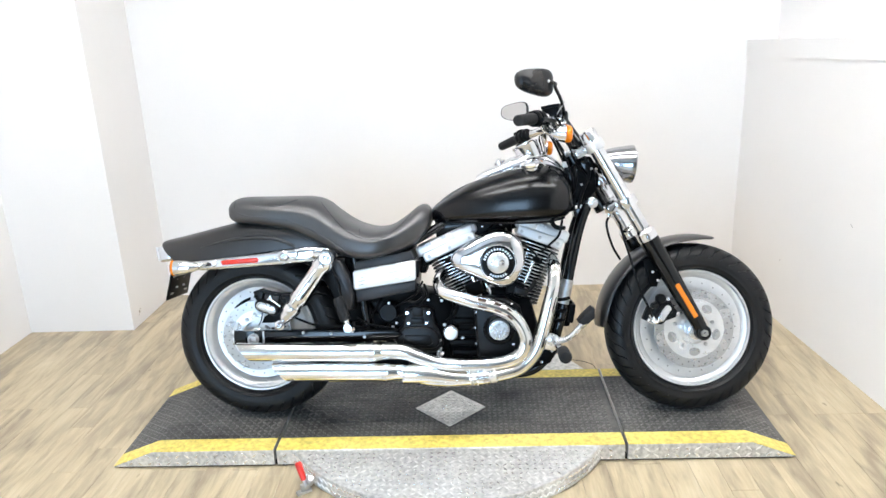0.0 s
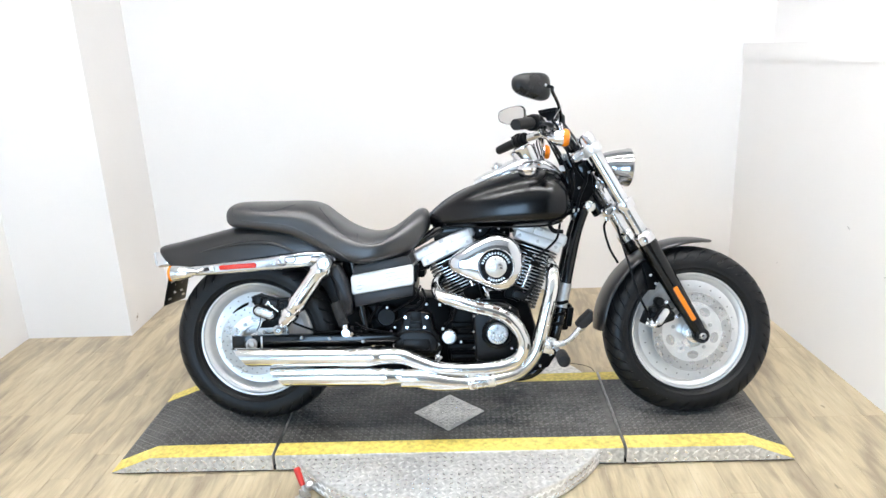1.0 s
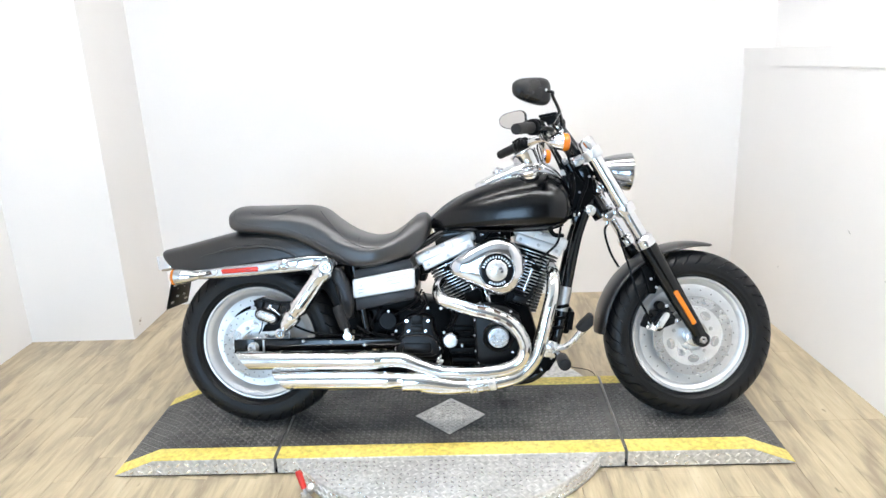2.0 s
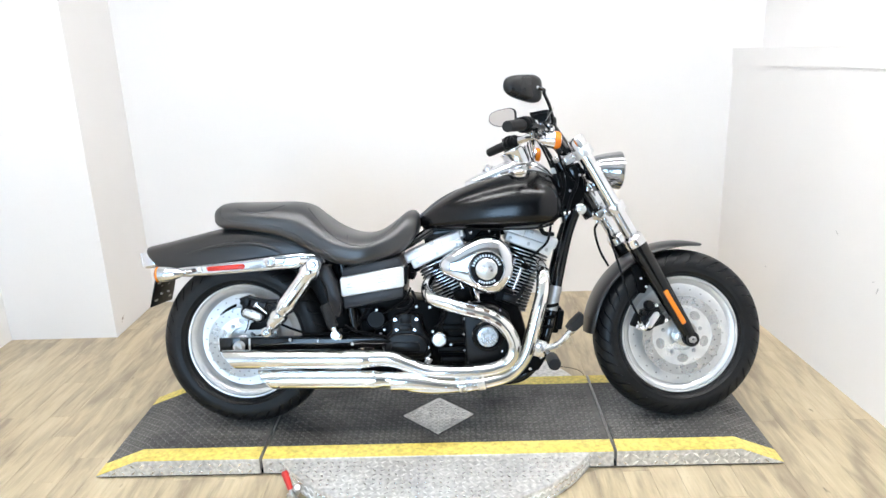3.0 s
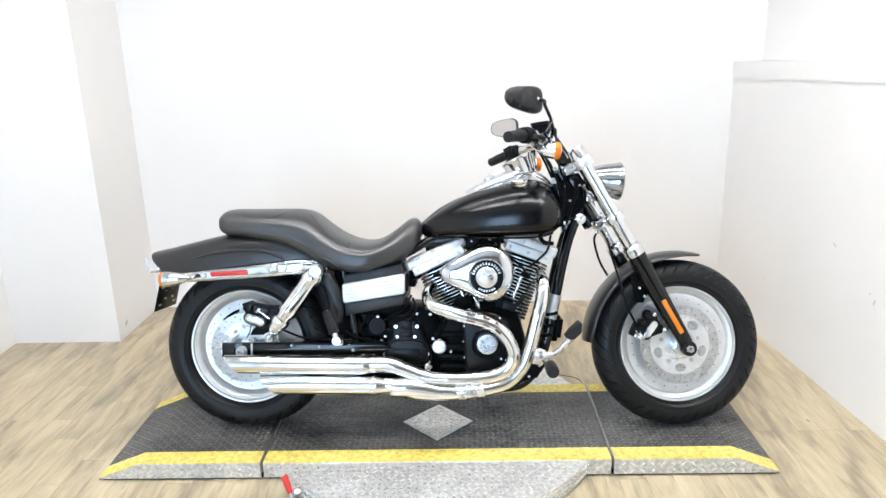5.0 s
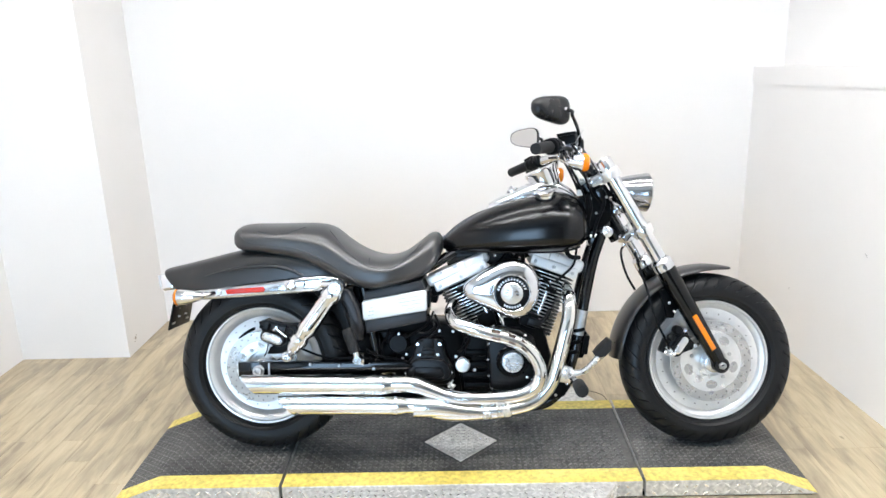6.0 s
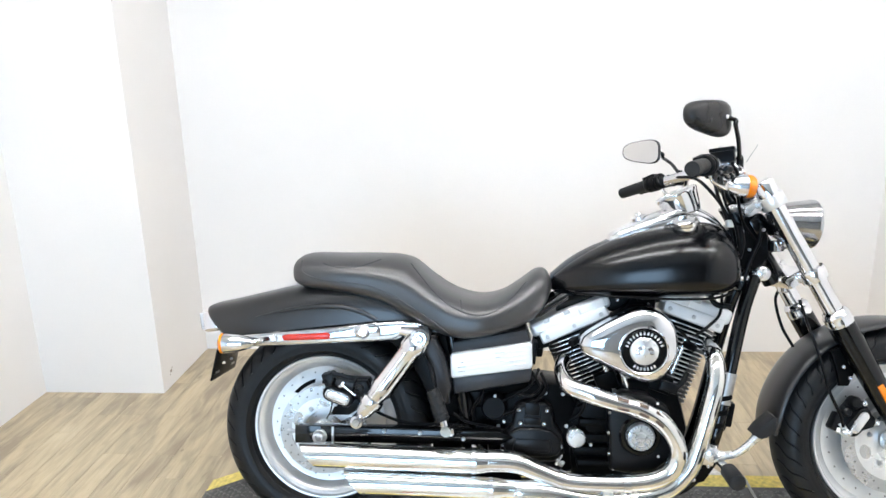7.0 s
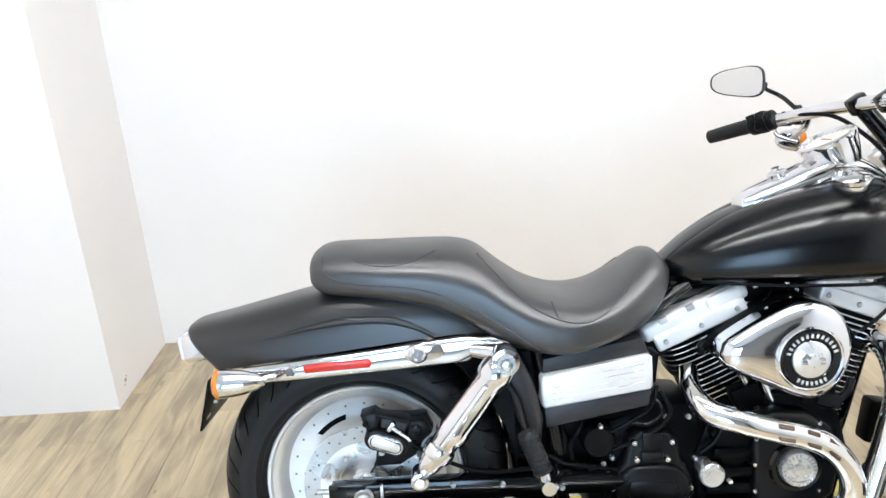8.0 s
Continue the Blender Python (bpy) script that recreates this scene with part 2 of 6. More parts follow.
def part(name, bm, material, parent, label="", m=None, sharp=38):
    if name.endswith(("_pattern", "_tread")):
        return tagged(finish(bm, name, material, parent, label, m, sharp), kind="stuff")
    return finish(bm, name, material, parent, label, m, sharp)


def again(name, ob, parent, m, label=""):
    """One more object on the same mesh."""
    o = new(name, ob.data)
    o.parent = parent
    o.matrix_local = m
    if label:
        tagged(o, label)
    return o


def merged(*bms):
    out = bmesh.new()
    for b in bms:
        me = bpy.data.meshes.new("tmp")
        b.to_mesh(me)
        b.free()
        out.from_mesh(me)
        bpy.data.meshes.remove(me)
    return out


def moved(bm, m):
    bmesh.ops.transform(bm, matrix=m, verts=bm.verts)
    return bm


def catmull(rows, n):
    """Smooth rows of numbers: n steps between each two."""
    r = np.array(rows, float)
    p = np.vstack([2 * r[0] - r[1], r, 2 * r[-1] - r[-2]])
    out = []
    for i in range(len(r) - 1):
        a, b, c, d = p[i:i + 4]
        for k in range(n):
            t = k / n
            out.append(0.5 * (2 * b + (c - a) * t + (2 * a - 5 * b + 4 * c - d) * t * t + (3 * b - a - 3 * c + d) * t ** 3))
    out.append(r[-1])
    return np.array(out)


def skin(bm, rings, closed=True, cap=True):
    vs = [[bm.verts.new(p) for p in ring] for ring in rings]
    n = len(vs[0])
    for a, b in zip(vs, vs[1:]):
        for k in range(n if closed else n - 1):
            bm.faces.new((a[k], a[(k + 1) % n], b[(k + 1) % n], b[k]))
    if cap and closed:
        bm.faces.new(vs[0][::-1])
        bm.faces.new(vs[-1])
    return bm


def tube(pts, r, n=12, steps=6, flat=1.0, cap=True):
    """A round bar along a smooth line. r: one radius or one a point."""
    rs = r if isinstance(r, (list, tuple)) else [r] * len(pts)
    rows = catmull([(*p, q) for p, q in zip(pts, rs)], steps) if len(pts) > 2 else np.array([(*p, q) for p, q in zip(pts, rs)], float)
    bm = bmesh.new()
    rings, side = [], None
    for i, row in enumerate(rows):
        a, b = rows[max(0, i - 1)][:3], rows[min(len(rows) - 1, i + 1)][:3]
        d = Vector(b - a).normalized()
        if side is None:
            side = d.orthogonal().normalized()
        side = (side - d * side.dot(d)).normalized()
        up = d.cross(side)
        c = Vector(row[:3])
        rings.append([c + (side * math.cos(2 * math.pi * k / n) + up * flat * math.sin(2 * math.pi * k / n)) * row[3] for k in range(n)])
    return skin(bm, rings, cap=cap)


def lathe(profile, origin=(0, 0, 0), axis=(0, 1, 0), n=40, cap=True, sweep=None):
    """Turned body: rows of (radius, distance along the axis)."""
    d = Vector(axis).normalized()
    s = d.orthogonal().normalized()
    u = d.cross(s)
    o = Vector(origin)
    bm = bmesh.new()
    rings = [[o + d * a + (s * math.cos(2 * math.pi * k / n) + u * math.sin(2 * math.pi * k / n)) * max(r, 1e-4) for k in range(n)] for r, a in profile]
    return skin(bm, rings, cap=cap)


def block(size, at=(0, 0, 0), rot=(0, 0, 0), bevel=0.004, seg=2):
    bm = bmesh.new()
    bmesh.ops.create_cube(bm, size=1)
    bmesh.ops.scale(bm, vec=size, verts=bm.verts)
    if bevel:
        bmesh.ops.bevel(bm, geom=bm.edges[:], offset=min(bevel, min(size) * 0.45), segments=seg, profile=0.6, affect="EDGES")
    return moved(bm, pose(*at, *rot))


def prism(poly, y0, y1, bevel=0.004, seg=2, smooth=0):
    """An outline in the x-z plane, drawn out from y0 to y1, with rounded rims."""
    pts = poly
    if smooth:
        pts = [tuple(p) for p in catmull(list(poly) + [poly[0]], smooth)[:-1]]
    bm = bmesh.new()
    f = bm.faces.new([bm.verts.new((x, y0, z)) for x, z in pts])
    ext = bmesh.ops.extrude_face_region(bm, geom=[f])
    vs = [g for g in ext["geom"] if isinstance(g, bmesh.types.BMVert)]
    bmesh.ops.translate(bm, verts=vs, vec=(0, y1 - y0, 0))
    if bevel:
        rim = [e for e in bm.edges if abs(e.verts[0].co.y - e.verts[1].co.y) < 1e-6]
        bmesh.ops.bevel(bm, geom=rim, offset=bevel, segments=seg, profile=0.5, affect="EDGES", clamp_overlap=True)
    return bm


def oval(x, zt, zb, w, mid=0.4, nu=2.3, nl=3.2, n=40):
    zc = zb + (zt - zb) * mid
    ring = []
    for k in range(n):
        a = 2 * math.pi * k / n
        c, s = math.cos(a), math.sin(a)
        e = nu if s >= 0 else nl
        y = w * math.copysign(abs(c) ** (2 / e), c)
        z = zc + (zt - zc) * abs(s) ** (2 / e) if s >= 0 else zc - (zc - zb) * abs(s) ** (2 / e)
        ring.append((x, y, z))
    return ring


def bolts(parent, spots, r=0.006, depth=0.006, material=None, name="bolt", m=None, axis=(0, -1, 0)):
    """Round-headed bolts, each an object, on one mesh."""
    first = None
    for s in spots:
        at = Matrix.Translation(s)
        if m is not None:
            at = m @ at
        if first is None:
            bm = lathe([(0, -0.004), (r, -0.004), (r, depth * 0.5), (r * 0.75, depth), (r * 0.45, depth), (r * 0.4, depth * 0.55), (0, depth * 0.55)], axis=axis, n=12, cap=False)
            first = part(name, bm, material or CHROME, parent, m=at)
        else:
            again(name, first, parent, at)
    return first


# ---------------------------------------------------------------- the room
BACK, PILLAR_Y, PILLAR_X, LEFT_X, FRONT, CEILING = 1.394, 0.898, -1.768, -2.313, -5.0, 3.1


def wall_box(name, corners, z0, z1, material, label, kind="structure"):
    bm = bmesh.new()
    f = bm.faces.new([bm.verts.new((x, y, z0)) for x, y in corners])
    ext = bmesh.ops.extrude_face_region(bm, geom=[f])
    bmesh.ops.translate(bm, verts=[g for g in ext["geom"] if isinstance(g, bmesh.types.BMVert)], vec=(0, 0, z1 - z0))
    return tagged(finish(bm, name, material, sharp=30), label, "wall", kind=kind)


def right_x(y):
    return 1.429 + (BACK - y) * 0.068


wall_box("wall_north", [(-2.5, BACK), (1.75, BACK), (1.75, BACK + 0.15), (-2.5, BACK + 0.15)], -0.1, CEILING, WALL, "plain white painted plaster wall behind the platform")
wall_box("wall_pillar", [(LEFT_X - 0.1, PILLAR_Y), (PILLAR_X, PILLAR_Y), (PILLAR_X, BACK + 0.05), (LEFT_X - 0.1, BACK + 0.05)], -0.1, CEILING, WALL, "white painted square wall pillar in the room's corner")
wall_box("wall_west", [(LEFT_X, PILLAR_Y + 0.1), (LEFT_X - 0.15, PILLAR_Y + 0.1), (LEFT_X - 0.19, FRONT - 0.1), (LEFT_X - 0.04, FRONT - 0.1)], -0.1, CEILING, WALL, "plain white painted side wall beside the pillar")
rings = []
for y in (BACK + 0.05, FRONT - 0.1):
    z = 1.234 + 0.034 * (BACK - y)
    rings.append([(right_x(y), y, -0.1), (right_x(y), y, z), (right_x(y) + 0.4, y, z), (right_x(y) + 0.4, y, -0.1)])
tagged(finish(skin(bmesh.new(), rings), "wall_east", WALL, sharp=30), "white painted half wall with faint scuff marks", "wall", kind="structure")
EAST = bpy.data.objects["wall_east"]
wall_box("wall_east_upper", [(right_x(BACK) + 0.14, BACK + 0.05), (right_x(BACK) + 0.4, BACK + 0.05), (right_x(FRONT) + 0.4, FRONT - 0.1), (right_x(FRONT) + 0.14, FRONT - 0.1)], 1.2, CEILING, WALL, "white wall set back above the half wall's ledge")
tb = bmesh.new()
rings = []
for y in (BACK + 0.004, FRONT - 0.05):
    z = 1.222 + 0.034 * (BACK - y)
    rings.append([(right_x(y) - 0.007, y, z), (right_x(y) - 0.007, y, z + 0.084), (right_x(y) + 0.15, y, z + 0.084), (right_x(y) + 0.15, y, z)])
SCUFF = surface("grey_scuff", (0.60, 0.575, 0.56), 0.7, var=0.2, scale=60, fine=300)
trim = tagged(finish(skin(tb, rings), "trim", WALL, sharp=30), "white painted cap board along the half wall", "trim", kind="structure")
for k, (sy, sz, sl, sw, sa) in enumerate(((0.04, 0.475, 0.030, 0.006, 70), (0.07, 0.50, 0.022, 0.004, 20), (0.33, 0.62, 0.036, 0.005, -25), (0.86, 0.30, 0.02, 0.006, 40))):
    mk = lathe([(0.0, 0), (1.0, 0), (0.85, 1), (0, 1)], n=14, cap=False)
    m0 = Matrix.Translation((right_x(sy) - 0.0002, sy, sz)) @ Matrix.Rotation(radians(-4.75), 4, "Z") @ Matrix.Rotation(radians(90), 4, "Z") @ Matrix.Rotation(radians(sa), 4, "Y") @ Matrix.Diagonal((sl / 2, 0.0012, sw / 2, 1))
    part("scuff", moved(mk, m0), SCUFF, EAST)
WX0, WX1, WZ0, WZ1 = -2.15, -0.35, 0.40, 2.20
PILLAR = bpy.data.objects["wall_pillar"]
SPOT = surface("brown_scuff", (0.42, 0.36, 0.31), 0.8, var=0.4, scale=90, fine=300)
for sy, sz, sl, sw in ((0.986, 0.068, 0.020, 0.016), (0.997, 0.079, 0.010, 0.006), (0.975, 0.054, 0.012, 0.005)):
    mk = lathe([(0.0, 0), (1.0, 0), (0.85, 1), (0, 1)], n=14, cap=False)
    part("scuff", moved(mk, Matrix.Translation((PILLAR_X - 0.0002, sy, sz)) @ Matrix.Rotation(radians(90), 4, "Z") @ Matrix.Diagonal((sl / 2, 0.0012, sw / 2, 1)) @ Matrix.Rotation(radians(180), 4, "Z")), SPOT, PILLAR)
SOUTH = "plain grey wall with a wide daylight window"
WXM, WZM = (WX0 + WX1) / 2, (WZ0 + WZ1) / 2
for n, x0, x1, z0, z1 in (("wall_south", -2.9, WX0, -0.1, CEILING), ("wall_south_pier", WX1, 1.40, -0.1, CEILING), ("wall_south_right", 2.20, 2.6, -0.1, CEILING),
                          ("wall_south_lintel", 1.40, 2.20, 2.15, CEILING), ("wall_south_sill", WX0, WX1, -0.1, WZ0), ("wall_south_head", WX0, WX1, WZ1, CEILING)):
    wall_box(n, [(x0, FRONT), (x1, FRONT), (x1, FRONT - 0.15), (x0, FRONT - 0.15)], z0, z1, REARWALL, SOUTH)
win = tagged(new("window_1"), "wide window full of cool daylight", "window", kind="structure")
for n, sz, at in (("window_frame", (WX1 - WX0, 0.06, 0.05), (WXM, FRONT - 0.08, WZ0 + 0.025)), ("window_frame", (WX1 - WX0, 0.06, 0.05), (WXM, FRONT - 0.08, WZ1 - 0.025)),
                  ("window_frame", (0.05, 0.06, WZ1 - WZ0 - 0.1), (WX0 + 0.025, FRONT - 0.08, WZM)), ("window_frame", (0.05, 0.06, WZ1 - WZ0 - 0.1), (WX1 - 0.025, FRONT - 0.08, WZM)),
                  ("mullion", (0.06, 0.06, WZ1 - WZ0 - 0.1), (WXM, FRONT - 0.08, WZM))):
    part(n, block(sz, at, bevel=0.004), REARWALL, win)
sky = bpy.data.lights.new("daylight", "AREA")
sky.shape, sky.size, sky.size_y, sky.energy, sky.color = "RECTANGLE", WX1 - WX0 - 0.05, WZ1 - WZ0 - 0.05, DAY, (0.48, 0.72, 1.0)
new("daylight", sky).matrix_world = look((WXM, FRONT - 0.13, WZM), (WXM, 0, WZM))
# unseen dark backdrop behind the opening, added so chrome has something dark to reflect
wall_box("wall_outside", [(-2.9, FRONT - 0.16), (2.6, FRONT - 0.16), (2.6, FRONT - 0.3), (-2.9, FRONT - 0.3)], -0.1, CEILING, OUTDARK, "unseen dark wall added beyond the doorway for dark reflections")
bm = block((5.6, 8.0, 0.12), (-0.2, -2.4, CEILING + 0.06), bevel=0)
tagged(finish(bm, "ceiling", CEIL), "plain white ceiling", "ceiling", kind="structure")


def ceiling_light(x, y, sx, sy, label):
    root = tagged(new("ceiling_light"), label, "light", group="ceiling lights")
    root.location = (x, y, CEILING)
    fr = merged(block((sx + 0.06, 0.03, 0.05), (0, sy / 2 + 0.015, -0.025), bevel=0.003), block((sx + 0.06, 0.03, 0.05), (0, -sy / 2 - 0.015, -0.025), bevel=0.003),
                block((0.03, sy, 0.05), (sx / 2 + 0.015, 0, -0.025), bevel=0.003), block((0.03, sy, 0.05), (-sx / 2 - 0.015, 0, -0.025), bevel=0.003))
    part("frame", fr, WALL, root)
    part("diffuser", block((sx, sy, 0.012), (0, 0, -0.03), bevel=0), PANEL, root, "glowing white diffuser")


for lx in (-1.0, 0.25, 1.5):
    for ly, wide in ((-1.25, 0.17), (-0.05, 0.07)):
        ceiling_light(lx, ly, 1.17, wide, "white fluorescent ceiling light with a glowing diffuser")


# ---------------------------------------------------------------- the turntable platform
DECK_Z, DY0, DY1, DX = 0.064, -0.331, 0.227, -0.105
SEAM0, SEAM1, BEND0, BEND1, TIP0, TIP1 = -0.710, 0.500, -1.142, 0.921, -1.289, 1.069


def deck_height(x):
    if x < BEND0:
        return 0.0085 + (DECK_Z - 0.0085) * max(0.0, x - TIP0) / (BEND0 - TIP0)
    if x > BEND1:
        return 0.0085 + (DECK_Z - 0.0085) * max(0.0, TIP1 - x) / (TIP1 - BEND1)
    return DECK_Z


def slab(outline, y0, y1):
    """A long profile in x-z drawn out across the platform."""
    return prism(outline, y0, y1, bevel=0.0015, seg=1)


def lugs(spots, length, width, height):
    """Raised tread lugs in one mesh: rows of (place, direction, up)."""
    verts, faces = [], []
    for c, d, up in spots:
        c, d, up = Vector(c), Vector(d).normalized(), Vector(up).normalized()
        s = up.cross(d)
        b = len(verts)
        for k, h in ((1.0, 0.0), (0.62, 1.0)):
            for a, w in ((1, 0), (0, 1), (-1, 0), (0, -1)):
                verts.append(c + d * (a * length / 2 * k) + s * (w * width / 2 * k) + up * (h * height - 0.0004))
        faces += [(b + 4, b + 5, b + 6, b + 7)] + [(b + i, b + (i + 1) % 4, b + 4 + (i + 1) % 4, b + 4 + i) for i in range(4)]
    me = bpy.data.meshes.new("lugs")
    me.from_pydata([tuple(v) for v in verts], [], faces)
    bm = bmesh.new()
    bm.from_mesh(me)
    bpy.data.meshes.remove(me)
    return bm


def lug_grid(x0, x1, y0, y1, step, keep=lambda x, y: True, turn=45):
    out = []
    nx, ny = int((x1 - x0) / step), int((y1 - y0) / step)
    for i in range(nx):
        for j in range(ny):
            x, y = x0 + (i + 0.5) * step, y0 + (j + 0.5) * step
            if keep(x, y):
                e = 0.001
                slope = (deck_height(x + e) - deck_height(x - e)) / (2 * e)
                a = radians(turn if (i + j) % 2 else -turn)
                up = Vector((-slope, 0, 1))
                d = Vector((math.cos(a), math.sin(a), slope * math.cos(a)))
                out.append(((x, y, deck_height(x)), d, up))
    return out


def front_lugs(x0, x1, step=0.034):
    out = []
    for i in range(int((x1 - x0) / step)):
        for j in range(2):
            x, z = x0 + (i + 0.5) * step, 0.018 + j * 0.026
            if z < deck_height(x) - 0.012:
                a = radians(40 if (i + j) % 2 else -40)
                out.append(((x, DY0, z), (math.cos(a), 0, math.sin(a)), (0, -1, 0)))
    return out


def stripe(x0, x1, y0, y1, n=1):
    xs = [x0] + [b for b in (BEND0, BEND1) if x0 < b < x1] + [x1]
    bm = bmesh.new()
    rings = [[(x, y0, deck_height(x) - 0.002), (x, y0, deck_height(x) + 0.002), (x, y1, deck_height(x) + 0.002), (x, y1, deck_height(x) - 0.002)] for x in xs]
    return skin(bm, rings)


table = tagged(new("turntable_platform"), "low black tread-plate turntable with yellow edges and silver sides", "platform")


def deck_section(name, x0, x1, label):
    xs = [x0] + [b for b in (BEND0, BEND1) if x0 < b < x1] + [x1]
    outline = [(x, max(deck_height(x), 0.0085)) for x in xs] + [(x1, 0.0065), (x0, 0.0065)]
    body = part(name, slab(outline, DY0, DY1), TREAD, table, label)
    top = bmesh.new()
    skin(top, [[(x, DY0 + 0.07, deck_height(x) - 0.003), (x, DY0 + 0.07, deck_height(x) + 0.001), (x, DY1 - 0.06, deck_height(x) + 0.001), (x, DY1 - 0.06, deck_height(x) - 0.003)] for x in xs])
    # added black strip: draws the dark shadow line where the sides meet the floor
    part("shadow_gap_strip", block((x1 - x0 - 0.03, DY1 - DY0 - 0.012, 0.008), ((x0 + x1) / 2, (DY0 + DY1) / 2, 0.0042), bevel=0.001), GRIP, body, "black strip standing in for the shadow gap under the edge")
    part("deck_sheet", top, DECK, body, "worn black tread sheet")
    diamond = lambda x, y: abs(x - DX) + abs(y + 0.068) > 0.142
    part("tread_pattern", moved(lugs(lug_grid(x0 + 0.006, x1 - 0.006, DY0 + 0.075, DY1 - 0.065, 0.0192, diamond), 0.0240, 0.0098, 0.0030), Matrix.Translation((0, 0, 0.001))), LUG, body, "worn raised tread lugs", sharp=20)
    part("edge_stripe", stripe(x0 + 0.001, x1 - 0.001, DY0 + 0.001, DY0 + 0.075), YELLOW, body, "scuffed safety-yellow stripe")
    part("edge_stripe", stripe(x0 + 0.001, x1 - 0.001, DY1 - 0.065, DY1 - 0.001), YELLOW, body, "scuffed safety-yellow stripe")
    part("side_tread", lugs(front_lugs(x0 + 0.012, x1 - 0.012), 0.034, 0.010, 0.002), TREADLUG, body, sharp=20)
    return body


deck_section("ramp", TIP0, SEAM0 - 0.005, "sloping end ramp with silver tread-plate side")
deck_section("centre_deck", SEAM0 + 0.005, SEAM1 - 0.005, "centre deck with silver tread-plate side")
deck_section("ramp", SEAM1 + 0.005, TIP1, "sloping end ramp with silver tread-plate side")

part("hinge_rod", tube([(SEAM1 - 0.001, DY0 + 0.02, DECK_Z + 0.002), (SEAM1 + 0.001, DY1 - 0.005, DECK_Z + 0.002)], 0.0028, n=10), STEEL, table, "bare steel hinge rod in the joint")
# dark bearing plate seen in the joints
part("base_plate", block((1.3, 0.5, 0.012), (DX, -0.07, 0.008), bevel=0.002), BLACK, table)
R_DISC, CX_DISC, CY = 0.612, -0.114, -0.016
disc = part("round_plate", lathe([(0, 0.004), (R_DISC, 0.004), (R_DISC, 0.0575), (R_DISC - 0.002, 0.0605), (0, 0.0605)], (CX_DISC, CY, 0), (0, 0, 1), n=128, cap=False), TREAD, table, "round silver tread-plate disc", sharp=25)
spots = []
for i in range(-26, 27):
    for j in range(-26, -11):
        x, y = CX_DISC + i * 0.0245, CY + j * 0.0245
        if math.hypot(x - CX_DISC, y - CY) < R_DISC - 0.018 and y < DY0 - 0.012:
            a = radians(35 if (i + j) % 2 else -55)
            spots.append(((x, y, 0.0605), (math.cos(a), math.sin(a), 0), (0, 0, 1)))
for k in range(110):
    a = radians(-155 + k * 1.2)
    for j in range(2):
        n = Vector((math.cos(a), math.sin(a), 0))
        t = Vector((-math.sin(a), math.cos(a), 0.8 if (k + j) % 2 else -0.8))
        spots.append((Vector((CX_DISC, CY, 0.019 + j * 0.024)) + n * R_DISC, t, n))
part("tread_pattern", lugs(spots, 0.026, 0.0085, 0.0018), TREADLUG, disc, sharp=20)
dia = block((0.187, 0.187, 0.004), (0, 0, 0), (0, 0, 45), bevel=0.001, seg=1)
dp = part("diamond_plate", moved(dia, Matrix.Translation((DX, -0.068, DECK_Z + 0.003))), TREAD, table, "worn silver diamond-shaped plate")
spots = []
for i in range(-6, 7):
    for j in range(-6, 7):
        x, y = (i + j) * 0.0105, (i - j) * 0.0105
        if abs(x) + abs(y) < 0.12:
            a = radians(0 if (i + j) % 2 else 90)
            spots.append(((DX + x, -0.068 + y, DECK_Z + 0.005), (math.cos(a), math.sin(a), 0), (0, 0, 1)))
part("tread_pattern", lugs(spots, 0.018, 0.006, 0.0014), TREADLUG, dp, sharp=20)

lever = part("lock_lever", merged(block((0.050, 0.022, 0.010), (-0.578, -0.485, 0.007), (0, 0, 35), 0.003), block((0.030, 0.014, 0.026), (-0.574, -0.482, 0.022), (0, 0, 35), 0.004), lathe([(0, -0.01), (0.014, -0.01), (0.014, 0.02), (0.009, 0.026), (0, 0.026)], (-0.560, -0.470, 0.035), (0.3, -0.5, 0.8), n=16, cap=False),
             tube([(-0.570, -0.486, 0.026), (-0.579, -0.474, 0.048), (-0.590, -0.462, 0.076)], 0.006, steps=3)), STEEL, table, "zinc toggle clamp")
part("handle_sleeve", tube([(-0.577, -0.476, 0.044), (-0.586, -0.466, 0.067), (-0.596, -0.455, 0.091), (-0.598, -0.453, 0.096)], [0.009, 0.0105, 0.011, 0.008], n=14, steps=4), REDGRIP, lever, "red vinyl handle sleeve")


wire = tagged(new("floor_cable"), "thin black cable lying on the wood floor behind the platform", "cable")
part("sheath", tube([(0.30, 0.50, 0.005), (0.365, 0.465, 0.0045), (0.42, 0.44, 0.0045), (0.475, 0.415, 0.0045), (0.505, 0.375, 0.006), (0.508, 0.30, 0.008), (0.506, 0.235, 0.012)], 0.0013, n=8, steps=5), GRIP, wire)


# ---------------------------------------------------------------- the motorcycle
bike = tagged(new("motorcycle"), "satin black cruiser motorcycle with chrome trim leaning on its side stand", "motorcycle")
bike.matrix_basis = pose(0.002, -0.0734, DECK_Z, -11.6, 0.7, -1.3)
RAKE = radians(29)
FX, FZ, RX, RZ = 0.774, 0.315, -0.806, 0.3015
PIVOT = Vector((FX - 0.09 * math.cos(RAKE), 0, FZ - 0.09 * math.sin(RAKE)))
STEER = Matrix.Translation(PIVOT + Vector((-0.008, 0, -0.002))) @ Matrix.Rotation(radians(5), 4, Vector((-math.sin(RAKE), 0, math.cos(RAKE)))) @ Matrix.Translation(-PIVOT)


